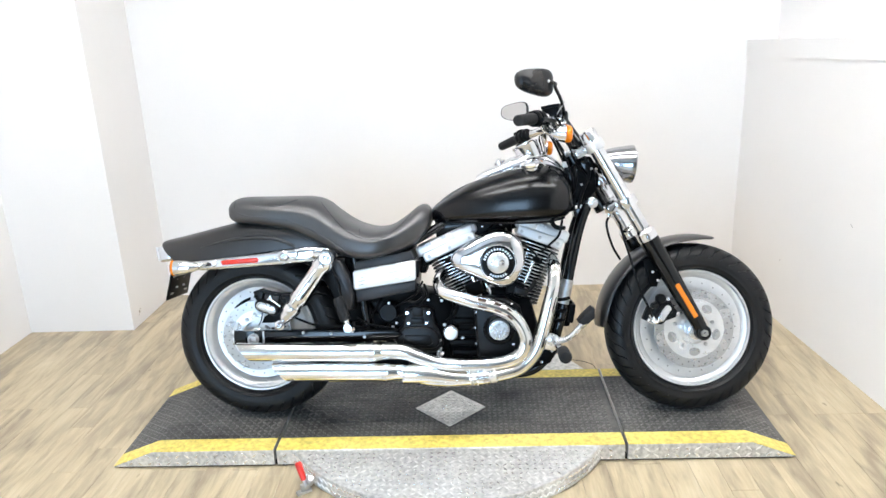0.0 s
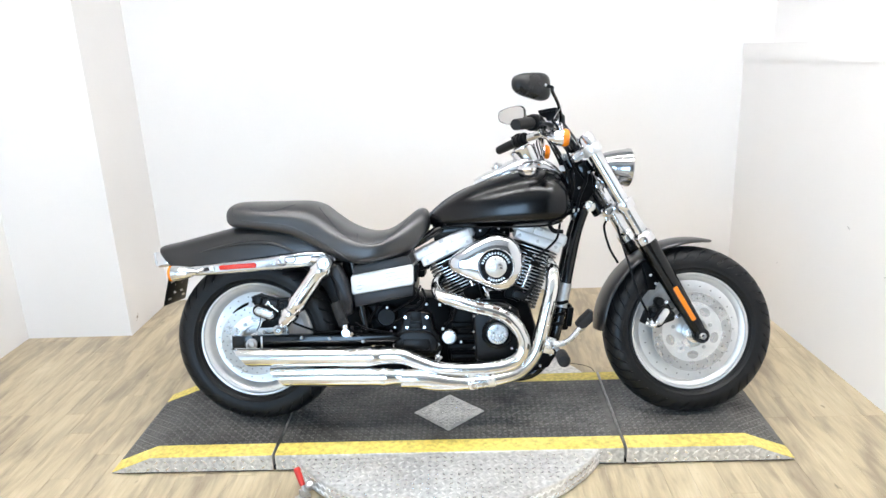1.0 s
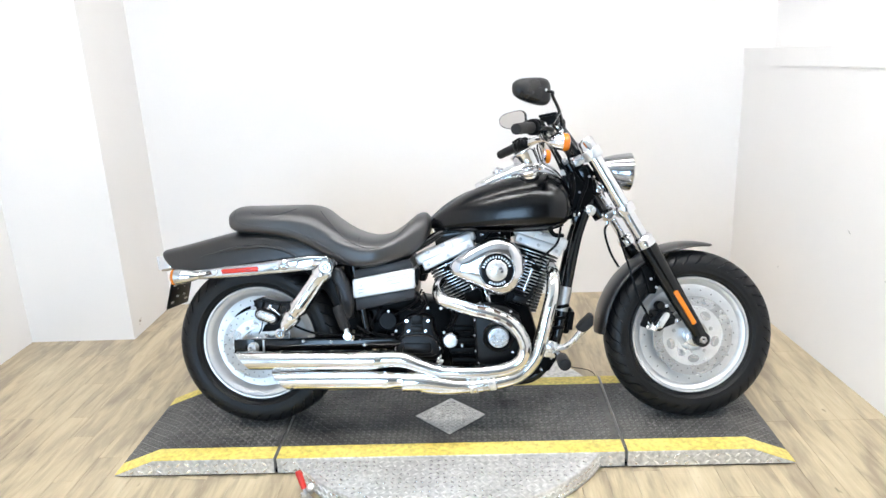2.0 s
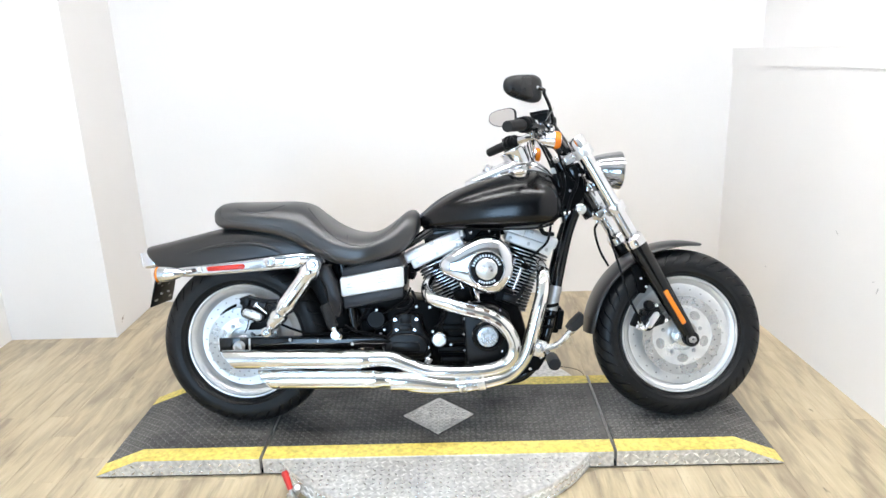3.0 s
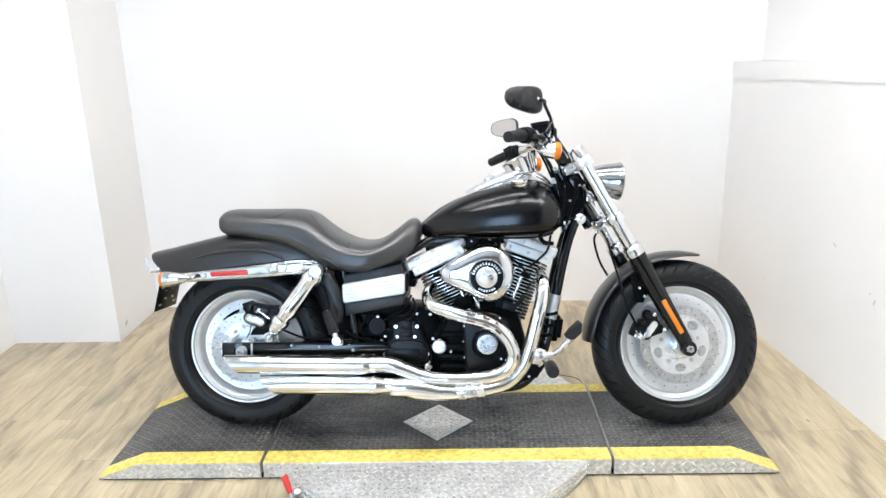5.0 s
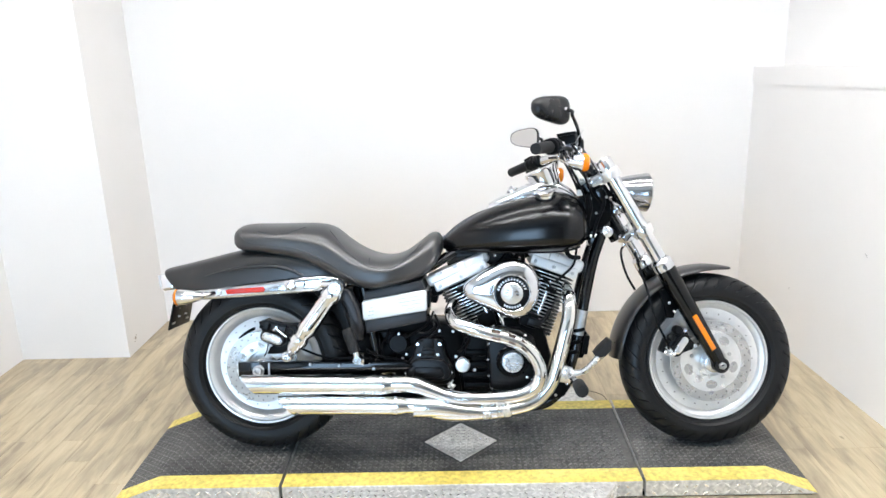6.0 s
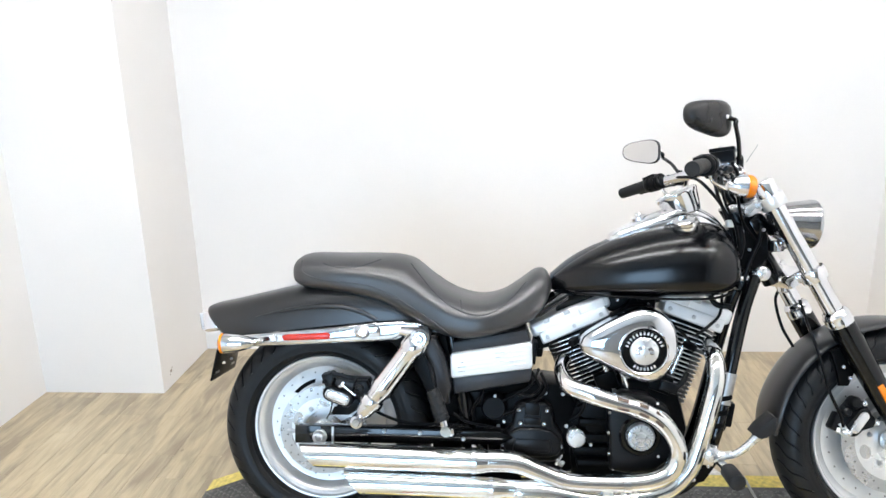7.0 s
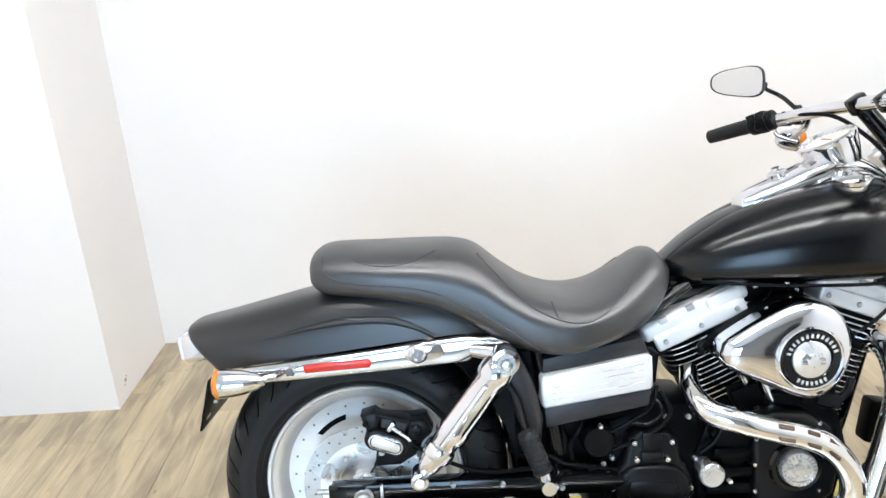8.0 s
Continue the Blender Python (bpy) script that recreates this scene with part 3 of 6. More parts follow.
def tyre_mesh(cx, cz, R, a, half, grooves, slant, round_top, round_side):
    """Tyre with sunken slanting grooves in its tread; the walls run in to the rim."""
    ts = [-90, -86, -82, -78, -72, -66, -60, -54, -48, -42, -36, -30, -24, -18, -13, -10, -5, 0, 5, 10, 13, 18, 24, 30, 36, 42, 48, 54, 60, 66, 72, 78, 82, 86, 90]
    columns = [(0.0, 0), (0.035, 1), (0.105, 1), (0.14, 0), (0.29, 0), (0.43, 0), (0.57, 0), (0.72, 0), (0.86, 0)]
    b = 0.058
    rc = R - b
    wall = [(0.207, half - 0.002), (0.213, half + 0.003), (0.217, half + (a - half) * 0.5), (0.219, half + (a - half) * 0.5 + 0.0025), (0.221, half + (a - half) * 0.56), (0.229, half + (a - half) * 0.80), (0.2305, half + (a - half) * 0.80 + 0.0018), (0.232, half + (a - half) * 0.86), (0.243, a - 0.0006)]

    def twist(t):
        """How far the grooves have run round the tyre at this place across it, in grooves."""
        q = abs(t)
        return slant * q / 50 + 0.07 * math.sin(q * 0.16) + 0.5 * min(1, max(0, (t + 10) / 20))

    bm = bmesh.new()
    rings = []
    for i in range(grooves):
        for pos, sunk in columns:
            prof = [(r, -y, -90) for r, y in wall]
            for t in ts:
                cut = 0.007 if sunk and 18 <= abs(t) <= 78 else 0.0
                c, s = math.cos(radians(t)), math.sin(radians(t))
                prof.append((rc + (b - cut) * abs(c) ** round_top, (a - cut * abs(s)) * math.copysign(abs(s) ** round_side, s), t))
            prof += [(r, y, 90) for r, y in wall[::-1]]
            ring = []
            for r, y, t in prof:
                phi = 2 * math.pi * (i + pos + twist(t)) / grooves
                ring.append((cx + r * math.cos(phi), y, cz + r * math.sin(phi)))
            rings.append(ring)
    rings.append(rings[0])
    skin(bm, rings, closed=False, cap=False)
    bmesh.ops.remove_doubles(bm, verts=bm.verts, dist=1e-6)
    return bm


def ring_dots(cx, cz, y, rings, r, n=10):
    """Flat dark drillings: rows of (radius, count, first angle)."""
    bms = []
    for rad, count, a0 in rings:
        for k in range(count):
            a = radians(a0) + 2 * math.pi * k / count
            bms.append(lathe([(r, 0), (r, 0.0012), (0, 0.0012)], (cx + rad * math.cos(a), y, cz + rad * math.sin(a)), (0, -1, 0), n=n, cap=False))
    return merged(*bms)


def wheel(name, cx, cz, R, a, half, grooves, crown, m, label):
    prof = [(0.030, -half + 0.010), (0.050, -half + 0.010), (0.055, -half + 0.022), (0.075, -0.030), (0.150, -0.026), (0.172, -0.030), (0.182, -half + 0.016), (0.190, -half + 0.008), (0.200, -half + 0.004), (0.204, -half - 0.003), (0.209, -half - 0.004), (0.2125, -half), (0.212, -half + 0.006), (0.198, -half + 0.012), (0.196, 0)]
    full = prof + [(r, -y) for r, y in prof[::-1][1:]]
    w = part(name, lathe(full, (cx, 0, cz), (0, 1, 0), n=96, cap=True), RIM, bike, label, m)
    part("tyre", tyre_mesh(cx, cz, R, a, half, grooves, 1.0, *crown), RUBBER, w, "black rubber tyre with slanting grooves")
    return w


rear = wheel("rear_wheel", RX, RZ, 0.309, 0.094, 0.068, 37, (0.75, 0.85), None, "machined silver disc wheel")
front = wheel("front_wheel", FX, FZ, 0.3035, 0.066, 0.045, 40, (0.85, 0.9), STEER, "machined silver disc wheel")


def brake_disc(parent, cx, cz, y, r1, lobes):
    d = part("brake_disc", lathe([(r1 - 0.034, 0), (r1, 0), (r1, 0.005), (r1 - 0.034, 0.005), (r1 - 0.034, 0)], (cx, y, cz), (0, -1, 0), n=72, cap=False), DISC, parent, "drilled steel brake disc", sharp=30)
    part("disc_carrier", lathe([(0.03, -0.012), (0.052, -0.012), (0.056, 0.002), (r1 - 0.033, 0.003), (r1 - 0.031, 0.001), (r1 - 0.033, -0.004), (0.05, -0.02)], (cx, y, cz), (0, -1, 0), n=60, cap=False), CARRIER, d, "polished alloy carrier", sharp=30)
    part("drilling_pattern", ring_dots(cx, cz, y - 0.0048, [(r1 - 0.009, 20, 0), (r1 - 0.022, 20, 9)], 0.0025), DARKGAP, d)
    bolts(d, [(cx + 0.07 * math.cos(radians(72 * k + lobes)), y - 0.003, cz + 0.07 * math.sin(radians(72 * k + lobes))) for k in range(5)], 0.007, 0.006, STEEL)
    win = None
    for k in range(5):
        aa = radians(72 * k + lobes + 36)
        mm = Matrix.Translation((cx + 0.083 * math.cos(aa), y - 0.0036, cz + 0.083 * math.sin(aa))) @ Matrix.Rotation(-aa - math.pi / 2, 4, "Y")
        if win is None:
            win = part("carrier_window", prism([(0.020 * math.cos(radians(q)), 0.015 * math.sin(radians(q))) for q in range(0, 360, 20)], -0.0006, 0.0006, 0), DISC, d, m=mm)
        else:
            again("carrier_window", win, d, mm)
    return d


brake_disc(front, FX, FZ, -0.062, 0.142, 20)
brake_disc(rear, RX, RZ, -0.086, 0.128, 50)
part("drilling_pattern", ring_dots(FX, FZ, -0.0285, [(0.163, 24, 0)], 0.0024), DARKGAP, front)
part("drilling_pattern", ring_dots(RX, RZ, -0.0285, [(0.157, 24, 0)], 0.0024), DARKGAP, rear)
slot = None
for k in range(5):
    arc = [(0.139 * math.cos(radians(q)), 0.139 * math.sin(radians(q))) for q in range(-16, 17, 4)] + [(0.128 * math.cos(radians(q)), 0.128 * math.sin(radians(q))) for q in range(14, -15, -4)]
    turned = Matrix.Translation((RX, 0, RZ)) @ Matrix.Rotation(-radians(123 + 72 * k), 4, "Y")
    if slot is None:
        slot = part("wheel_slot", prism(arc, -0.0262, -0.0285, 0), BLACK, rear, "dark curved slot in the wheel disc", turned)
    else:
        again("wheel_slot", slot, rear, turned)
part("hub", lathe([(0.0, 0.055), (0.034, 0.055), (0.034, 0.10), (0.026, 0.104), (0, 0.104)], (FX, 0, FZ), (0, -1, 0), n=32, cap=False), ALLOY, front)
part("hub", lathe([(0.0, 0.075), (0.030, 0.075), (0.030, 0.100), (0.024, 0.104), (0, 0.104)], (RX, 0, RZ), (0, -1, 0), n=32, cap=False), ALLOY, rear)


# fork, steered
def fork_x(z):
    return 0.790 + (0.311 - z) * 0.583


def on_fork(z, y, dx=0.0):
    return (fork_x(z) + dx, y, z)


FDIR = Vector((-0.583, 0, 1)).normalized()
for side in (-1, 1):
    y = 0.112 * side
    leg = part("fork_leg", tube([on_fork(0.655, y), on_fork(0.60, y), on_fork(0.50, y), on_fork(0.40, y), on_fork(0.345, y), on_fork(0.31, y, -0.004)], [0.034, 0.0345, 0.031, 0.027, 0.025, 0.024], n=24, steps=4), GLOSS, bike, "gloss black fork slider", STEER)
    part("axle_boss", lathe([(0, -0.03), (0.027, -0.03), (0.027, 0.018), (0.024, 0.022), (0.016, 0.022), (0.015, 0.016), (0, 0.016)], (0.786, y + 0.0 * side, 0.311), (0, side, 0), n=28, cap=False), GLOSS, leg)
    part("axle_nut", lathe([(0.006, 0.0), (0.013, 0.0), (0.013, 0.030), (0.010, 0.033), (0.006, 0.033), (0.006, 0.02), (0, 0.02)], (0.786, y, 0.311), (0, side, 0), n=6, cap=False), STEEL, leg, "steel axle nut")
    part("fork_tube", tube([on_fork(0.64, y), on_fork(0.985, y)], 0.0245, n=28), CHROME, leg, "chrome fork tube")
    part("dust_boot", lathe([(0.026, -0.018), (0.034, -0.018), (0.036, -0.004), (0.034, 0.004), (0.036, 0.012), (0.031, 0.022), (0.026, 0.026)], on_fork(0.655, y), FDIR, n=28, cap=False), CHROME, leg, "chrome dust cap")
    part("fork_cap", lathe([(0.0, -0.03), (0.029, -0.03), (0.030, 0.03), (0.026, 0.037), (0.0, 0.038)], on_fork(0.984, y), FDIR, n=28, cap=False), CHROME, leg, "chrome fork cap")
    for zc in (0.965, 0.772):
        part("clamp_ring", lathe([(0.025, -0.017), (0.033, -0.017), (0.035, -0.012), (0.035, 0.012), (0.033, 0.017), (0.025, 0.017)], on_fork(zc, y), FDIR, n=28, cap=False), ALLOY if zc > 0.9 else CHROME, leg, "polished fork clamp")
    if side < 0:
        refl = block((0.017, 0.008, 0.135), (0, 0, 0), bevel=0.003)
        part("reflector", moved(refl, Matrix.Translation((fork_x(0.427) - 0.002, y - 0.030, 0.427)) @ Matrix.Rotation(-math.atan(0.583), 4, "Y")), AMBER, leg, "long amber reflector")
for zc, mt in ((0.965, ALLOY), (0.772, CHROME)):
    c = Vector(on_fork(zc, 0))
    part("triple_clamp", moved(block((0.075, 0.20, 0.032), (0, 0, 0), bevel=0.008), Matrix.Translation(c + Vector((-0.028, 0, -0.012))) @ Matrix.Rotation(-RAKE, 4, "Y")), mt, bike, "polished triple clamp", STEER)
part("steering_stem", tube([(fork_x(0.99) - 0.065, 0, 0.955), (fork_x(0.765) - 0.065, 0, 0.745)], 0.032, n=24), GLOSS, bike, "gloss black steering head")

# front fender: a curved mudguard round the wheel
rings = []
for k in range(61):
    ang = 178.5 - k * 102.5 / 60
    f = max(0.0, (ang - 76) / 24)
    f = min(1.0, f) ** 0.6
    w, rs, rt = 0.040 + 0.035 * f, 0.331 - 0.016 * f, 0.337
    if ang > 166:
        w -= 0.016 * ((ang - 166) / 12) ** 2
    ring = []
    for inner in (0, 1):
        for j in range(17):
            a = math.pi * (j if not inner else 16 - j) / 16
            c, s = math.cos(a), math.sin(a)
            y = (w - 0.003 * inner) * math.copysign(abs(c) ** 0.9, c)
            r = rs + (rt - rs) * abs(s) ** 0.9 - 0.003 * inner
            ring.append((FX + r * math.cos(radians(ang)), y, FZ + r * math.sin(radians(ang))))
    rings.append(ring)
ff = part("front_fender", skin(bmesh.new(), rings), FENDER, bike, "satin black front mudguard", STEER, sharp=50)
for s in (-1, 1):
    part("fender_bracket", prism([(0.585, 0.565), (0.665, 0.60), (0.66, 0.53), (0.635, 0.47), (0.61, 0.47), (0.60, 0.52)], s * 0.074, s * 0.088, 0.004), BLACK, ff)
bolts(ff, [(0.617, -0.09, 0.524), (0.635, -0.09, 0.494), (0.655, -0.082, 0.585)], 0.0065, 0.006)


# calipers
def kidney(cx, cz, l, w, ang):
    pts = []
    for k in range(10):
        a = radians(-90 + 20 * k)
        pts.append((l / 2 + w / 2 * math.cos(a), w / 2 * math.sin(a)))
    for k in range(10):
        a = radians(90 + 20 * k)
        pts.append((-l / 2 + w / 2 * math.cos(a), w / 2 * math.sin(a)))
    c, s = math.cos(radians(ang)), math.sin(radians(ang))
    return [(cx + x * c - z * s, cz + x * s + z * c) for x, z in pts]


cal = part("front_caliper", merged(prism([(0.612, 0.350), (0.636, 0.336), (0.666, 0.350), (0.700, 0.362), (0.706, 0.384), (0.688, 0.404), (0.676, 0.434), (0.655, 0.438), (0.630, 0.408), (0.614, 0.378)], -0.048, -0.100, 0.007), prism(kidney(0.652, 0.378, 0.045, 0.042, 52), -0.09, -0.112, 0.004)), CASTING, bike, "black front brake caliper", STEER)
part("caliper_cover", prism(kidney(0.653, 0.378, 0.043, 0.024, 55), -0.108, -0.118, 0.004), ALLOY, cal, "polished caliper insert")
bolts(cal, [(0.667, -0.100, 0.429), (0.703, -0.098, 0.376)], 0.0085, 0.010)
bolts(cal, [(0.613, -0.1, 0.354)], 0.010, 0.014, STEEL)
part("banjo_fitting", merged(tube([(0.600, -0.095, 0.352), (0.622, -0.108, 0.346), (0.632, -0.106, 0.350)], 0.008, n=10), tube([(0.606, -0.10, 0.372), (0.622, -0.108, 0.352)], 0.0065, n=10)), ALLOY, cal, "bright brake hose fitting", STEER)
part("caliper_lobe", merged(lathe([(0, 0), (0.017, 0), (0.017, 0.02), (0.013, 0.026), (0, 0.026)], (0.645, -0.09, 0.427), (0, -1, 0), n=20, cap=False), lathe([(0, 0), (0.012, 0), (0.012, 0.02), (0.008, 0.024), (0, 0.024)], (0.622, -0.09, 0.402), (0, -1, 0), n=18, cap=False), block((0.03, 0.03, 0.05), (0.607, -0.08, 0.372), (0, 25, 0), 0.007)), CASTING, cal, "", STEER)
CX, CZ = -0.753, 0.414


def on_caliper(*pts):
    return [(CX + u, CZ + v) for u, v in pts]


cal = part("rear_caliper", merged(
    prism(on_caliper((-0.026, 0.050), (0.050, 0.044), (0.082, 0.046), (0.096, 0.015), (0.074, -0.008), (0.035, -0.012), (-0.020, 0.004)), -0.072, -0.112, 0.006),
    prism(on_caliper((-0.050, 0.056), (-0.022, 0.064), (-0.010, 0.054), (-0.020, 0.016), (-0.034, 0.012)), -0.085, -0.134, 0.005),
    prism(on_caliper((-0.020, 0.063), (0.048, 0.046), (0.050, 0.038), (-0.012, 0.052)), -0.10, -0.138, 0.003),
    prism(kidney(CX, CZ, 0.046, 0.044, -20), -0.10, -0.143, 0.005)), CASTING, bike, "black rear brake caliper")
part("caliper_cover", prism(kidney(CX, CZ, 0.042, 0.031, -20), -0.140, -0.149, 0.003), ALLOY, cal, "polished caliper insert with a dark outline")
part("cover_line", tube([(x, -0.1492, z) for x, z in kidney(CX, CZ, 0.040, 0.023, -20) + kidney(CX, CZ, 0.040, 0.023, -20)[:1]], 0.0009, n=6), BLACK, cal)
part("caliper_face", prism(on_caliper((-0.006, 0.050), (0.046, 0.037), (0.039, 0.019), (-0.010, 0.030)), -0.11, -0.132, 0.003, 2), GREYBOX, cal, "dark grey caliper face")
part("caliper_block", merged(prism(on_caliper((0.050, 0.043), (0.080, 0.044), (0.094, 0.016), (0.072, -0.004), (0.044, 0.006)), -0.10, -0.136, 0.006), lathe([(0, 0), (0.012, 0), (0.012, 0.010), (0.009, 0.012), (0.005, 0.012), (0.005, 0.006), (0, 0.006)], (CX + 0.062, -0.134, CZ + 0.024), (0, -1, 0), n=18, cap=False)), CASTING, cal)
part("pad_pin", merged(tube([(CX + 0.012, -0.139, CZ + 0.034), (CX + 0.050, -0.139, CZ + 0.004)], 0.0045, n=10), block((0.010, 0.010, 0.022), (CX + 0.012, -0.138, CZ + 0.034), (0, 38, 0), 0.003)), SOFTCHROME, cal, "bright steel pad pin")
part("caliper_bracket", prism(on_caliper((-0.030, -0.062), (-0.008, -0.016), (0.043, -0.010), (0.076, -0.008), (0.058, -0.040), (0.026, -0.060)), -0.092, -0.114, 0.005), PLASTIC, cal, "black caliper bracket")
part("sensor_lead", tube([(CX - 0.018, -0.13, CZ - 0.020), (CX - 0.022, -0.135, CZ - 0.045), (CX - 0.034, -0.13, CZ - 0.066)], 0.0022, n=8, steps=4), PLASTIC, cal)
bolts(cal, [(CX - 0.011, -0.118, CZ - 0.025)], 0.008, 0.012, STEEL)
bolts(cal, [(CX - 0.040, -0.134, CZ + 0.040)], 0.006, 0.006, PLASTIC)

# headlight
HL = Vector((0.522, 0, 0.909))
hd = Vector((1, 0, -0.05)).normalized()
hl = part("headlight", lathe([(0.0, -0.085), (0.020, -0.083), (0.036, -0.072), (0.050, -0.045), (0.060, -0.010), (0.066, 0.030), (0.0685, 0.036), (0.0685, 0.046), (0.064, 0.050), (0.060, 0.044)], HL, hd, n=48, cap=False), GREYCHROME, bike, "chrome bullet headlight with its grey reflection in the base colour", STEER)
part("lens", lathe([(0.061, 0.042), (0.045, 0.054), (0.022, 0.060), (0.0, 0.061)], HL, hd, n=40, cap=False), CLEAR, hl, "clear headlight lens")
part("mount", merged(tube([(0.44, 0, 0.845), (0.50, 0, 0.85), (0.535, 0, 0.865)], 0.014, n=12), block((0.03, 0.16, 0.03), (0.445, 0, 0.845), bevel=0.006)), CHROME, hl)

# handlebar and controls
BY = 0.045
BARM = Matrix.Translation((0.003, 0, 0.001)) @ STEER
bar = part("handlebar", tube([(0.120, BY - 0.39, 1.028), (0.165, BY - 0.315, 1.040), (0.225, BY - 0.235, 1.050), (0.275, BY - 0.145, 1.058), (0.300, BY - 0.075, 1.061), (0.312, BY, 1.062), (0.305, BY + 0.075, 1.060), (0.285, BY + 0.155, 1.055), (0.245, BY + 0.235, 1.045), (0.190, BY + 0.31, 1.030), (0.146, BY + 0.39, 1.013)], 0.0155, n=18, steps=5), CHROME, bike, "chrome drag handlebar", BARM)
part("riser", merged(tube([(0.383, -0.04, 0.955), (0.312, BY - 0.05, 1.068)], 0.019, n=18), tube([(0.383, 0.05, 0.955), (0.312, BY + 0.05, 1.068)], 0.019, n=18), block((0.042, 0.030, 0.042), (0.312, BY - 0.048, 1.062), (0, -32, 0), 0.01), block((0.042, 0.030, 0.042), (0.312, BY + 0.048, 1.062), (0, -32, 0), 0.01)), GLOSS, bar, "black handlebar riser")
for s, x0, x1, zo, sx in ((-1, 0.116, 0.192, 0.012, 0.262), (1, 0.141, 0.212, 0.0, 0.298)):
    def at(y):
        return BY + s * y
    g = [(0.140, 0.446, 1.011), (0.167, 0.396, 1.0215), (0.201, 0.338, 1.034)] if s > 0 else [(0.114, -0.356, 1.026), (0.142, -0.309, 1.034), (0.176, -0.254, 1.0425)]
    part("grip", tube(g, [0.0175, 0.0185, 0.019], n=20, steps=5), GRIP, bar, "black rubber grip")
    ax = (Vector(g[2]) - Vector(g[1])).normalized()
    sw_ = lathe([(0.0, 0.0), (0.0225, 0.0), (0.0265, 0.005), (0.0268, 0.017), (0.0222, 0.0205), (0.0222, 0.0235), (0.0275, 0.027), (0.0278, 0.041), (0.023, 0.0445), (0.023, 0.048), (0.0255, 0.051), (0.025, 0.060), (0.020, 0.064), (0.0, 0.064)], Vector(g[2]) - ax * 0.004, ax, n=28, cap=False)
    pods = [block((0.022, 0.018, 0.014), tuple(Vector(g[2]) + ax * q + Vector((-0.016, 0, h))), (0, -20, s * -30), 0.004) for q, h in ((0.010, 0.016), (0.034, 0.018), (0.034, -0.012), (0.056, 0.006))]
    part("switch_housing", merged(sw_, *pods), PLASTIC, bar, "black switch housing with rocker switches")
    part("lever_perch", merged(block((0.050, 0.026, 0.028), tuple(Vector(g[2]) + ax * 0.082 + Vector((0.020, 0, -0.004))), (0, 12, s * -35), 0.008), lathe([(0, -0.016), (0.009, -0.016), (0.009, 0.016), (0.006, 0.019), (0, 0.019)], Vector(g[2]) + ax * 0.078 + Vector((0.042, 0, -0.004)), (0, 0, 1), n=16, cap=False)), PLASTIC if s > 0 else SOFTCHROME, bar, "lever perch with its pivot")
    part("cable_elbow", tube([tuple(Vector(g[2]) + ax * 0.052 + Vector((0.004, 0, -0.020))), tuple(Vector(g[2]) + ax * 0.060 + Vector((0.010, 0, -0.042))), tuple(Vector(g[2]) + ax * 0.085 + Vector((0.034, 0, -0.062)))], 0.0052, n=10, steps=5), CHROME, bar, "bent chrome cable elbow")
    lv = [(x1 + 0.06, at(0.24), 1.034), (x1 + 0.055, at(0.285), 1.034), (x1 + 0.02, at(0.355), 1.022 + zo), (x1 - 0.005, at(0.41), 1.014 + zo)]
    part("hand_lever", tube(lv, [0.009, 0.0085, 0.007, 0.008], n=10, flat=0.6), PLASTIC, bar, "black hand lever")
    if s < 0:
        part("lever_clamp", lathe([(0.012, -0.014), (0.021, -0.014), (0.022, 0), (0.021, 0.014), (0.012, 0.014)], (0.245 + 0.015 * s, at(0.217), 1.050), (0.5, -0.86 * s, 0), n=20, cap=False), PLASTIC, bar)
    part("signal_stalk", tube([(sx - 0.005, at(0.20), 1.048), (sx - 0.003, at(0.225), 1.020), (sx - 0.002, at(0.285), 0.998)], 0.009, n=12), CHROME, bar)
    sc = (sx, at(0.30), 0.994)
    sig = part("turn_signal", lathe([(0.0, -0.030), (0.012, -0.029), (0.020, -0.020), (0.0255, -0.004), (0.0275, 0.010), (0.0285, 0.013), (0.0285, 0.020), (0.026, 0.020)], sc, (1, 0, -0.05), n=28, cap=False), SOFTCHROME, bar, "chrome bullet turn signal")
    part("signal_lens", lathe([(0.0290, 0.016), (0.0292, 0.029), (0.025, 0.036), (0.014, 0.040), (0, 0.041)], sc, (1, 0, -0.05), n=28, cap=False), AMBER, sig, "amber lens")
part("brake_reservoir", merged(block((0.058, 0.062, 0.032), (0.252, BY - 0.22, 1.072), (0, -6, -25), 0.006), block((0.062, 0.066, 0.010), (0.251, BY - 0.22, 1.089), (0, -6, -25), 0.003), lathe([(0, 0), (0.012, 0), (0.012, 0.05), (0, 0.05)], (0.258, BY - 0.19, 1.055), (0.3, 0.9, 0), n=14, cap=False)), PLASTIC, bar, "black brake reservoir")


part("reservoir_clamp", merged(block((0.034, 0.030, 0.034), (0.262, BY - 0.215, 1.046), (0, 8, -25), 0.007), tube([(0.250, BY - 0.235, 1.052), (0.268, BY - 0.262, 1.030), (0.262, BY - 0.285, 1.018)], 0.0075, n=12, steps=4)), SOFTCHROME, bar, "chrome master cylinder clamp", BARM)
bolts(bar, [(0.238, BY - 0.236, 1.094), (0.264, BY - 0.205, 1.096)], 0.0045, 0.003, STEEL, axis=(0, 0, 1))
part("wire_tie", tube([(0.210, -0.373, 1.026), (0.219, -0.3755, 1.042), (0.228, -0.377, 1.055), (0.234, -0.378, 1.066)], 0.0009, n=6), STEEL, bar, "thin loose wire end", STEER)


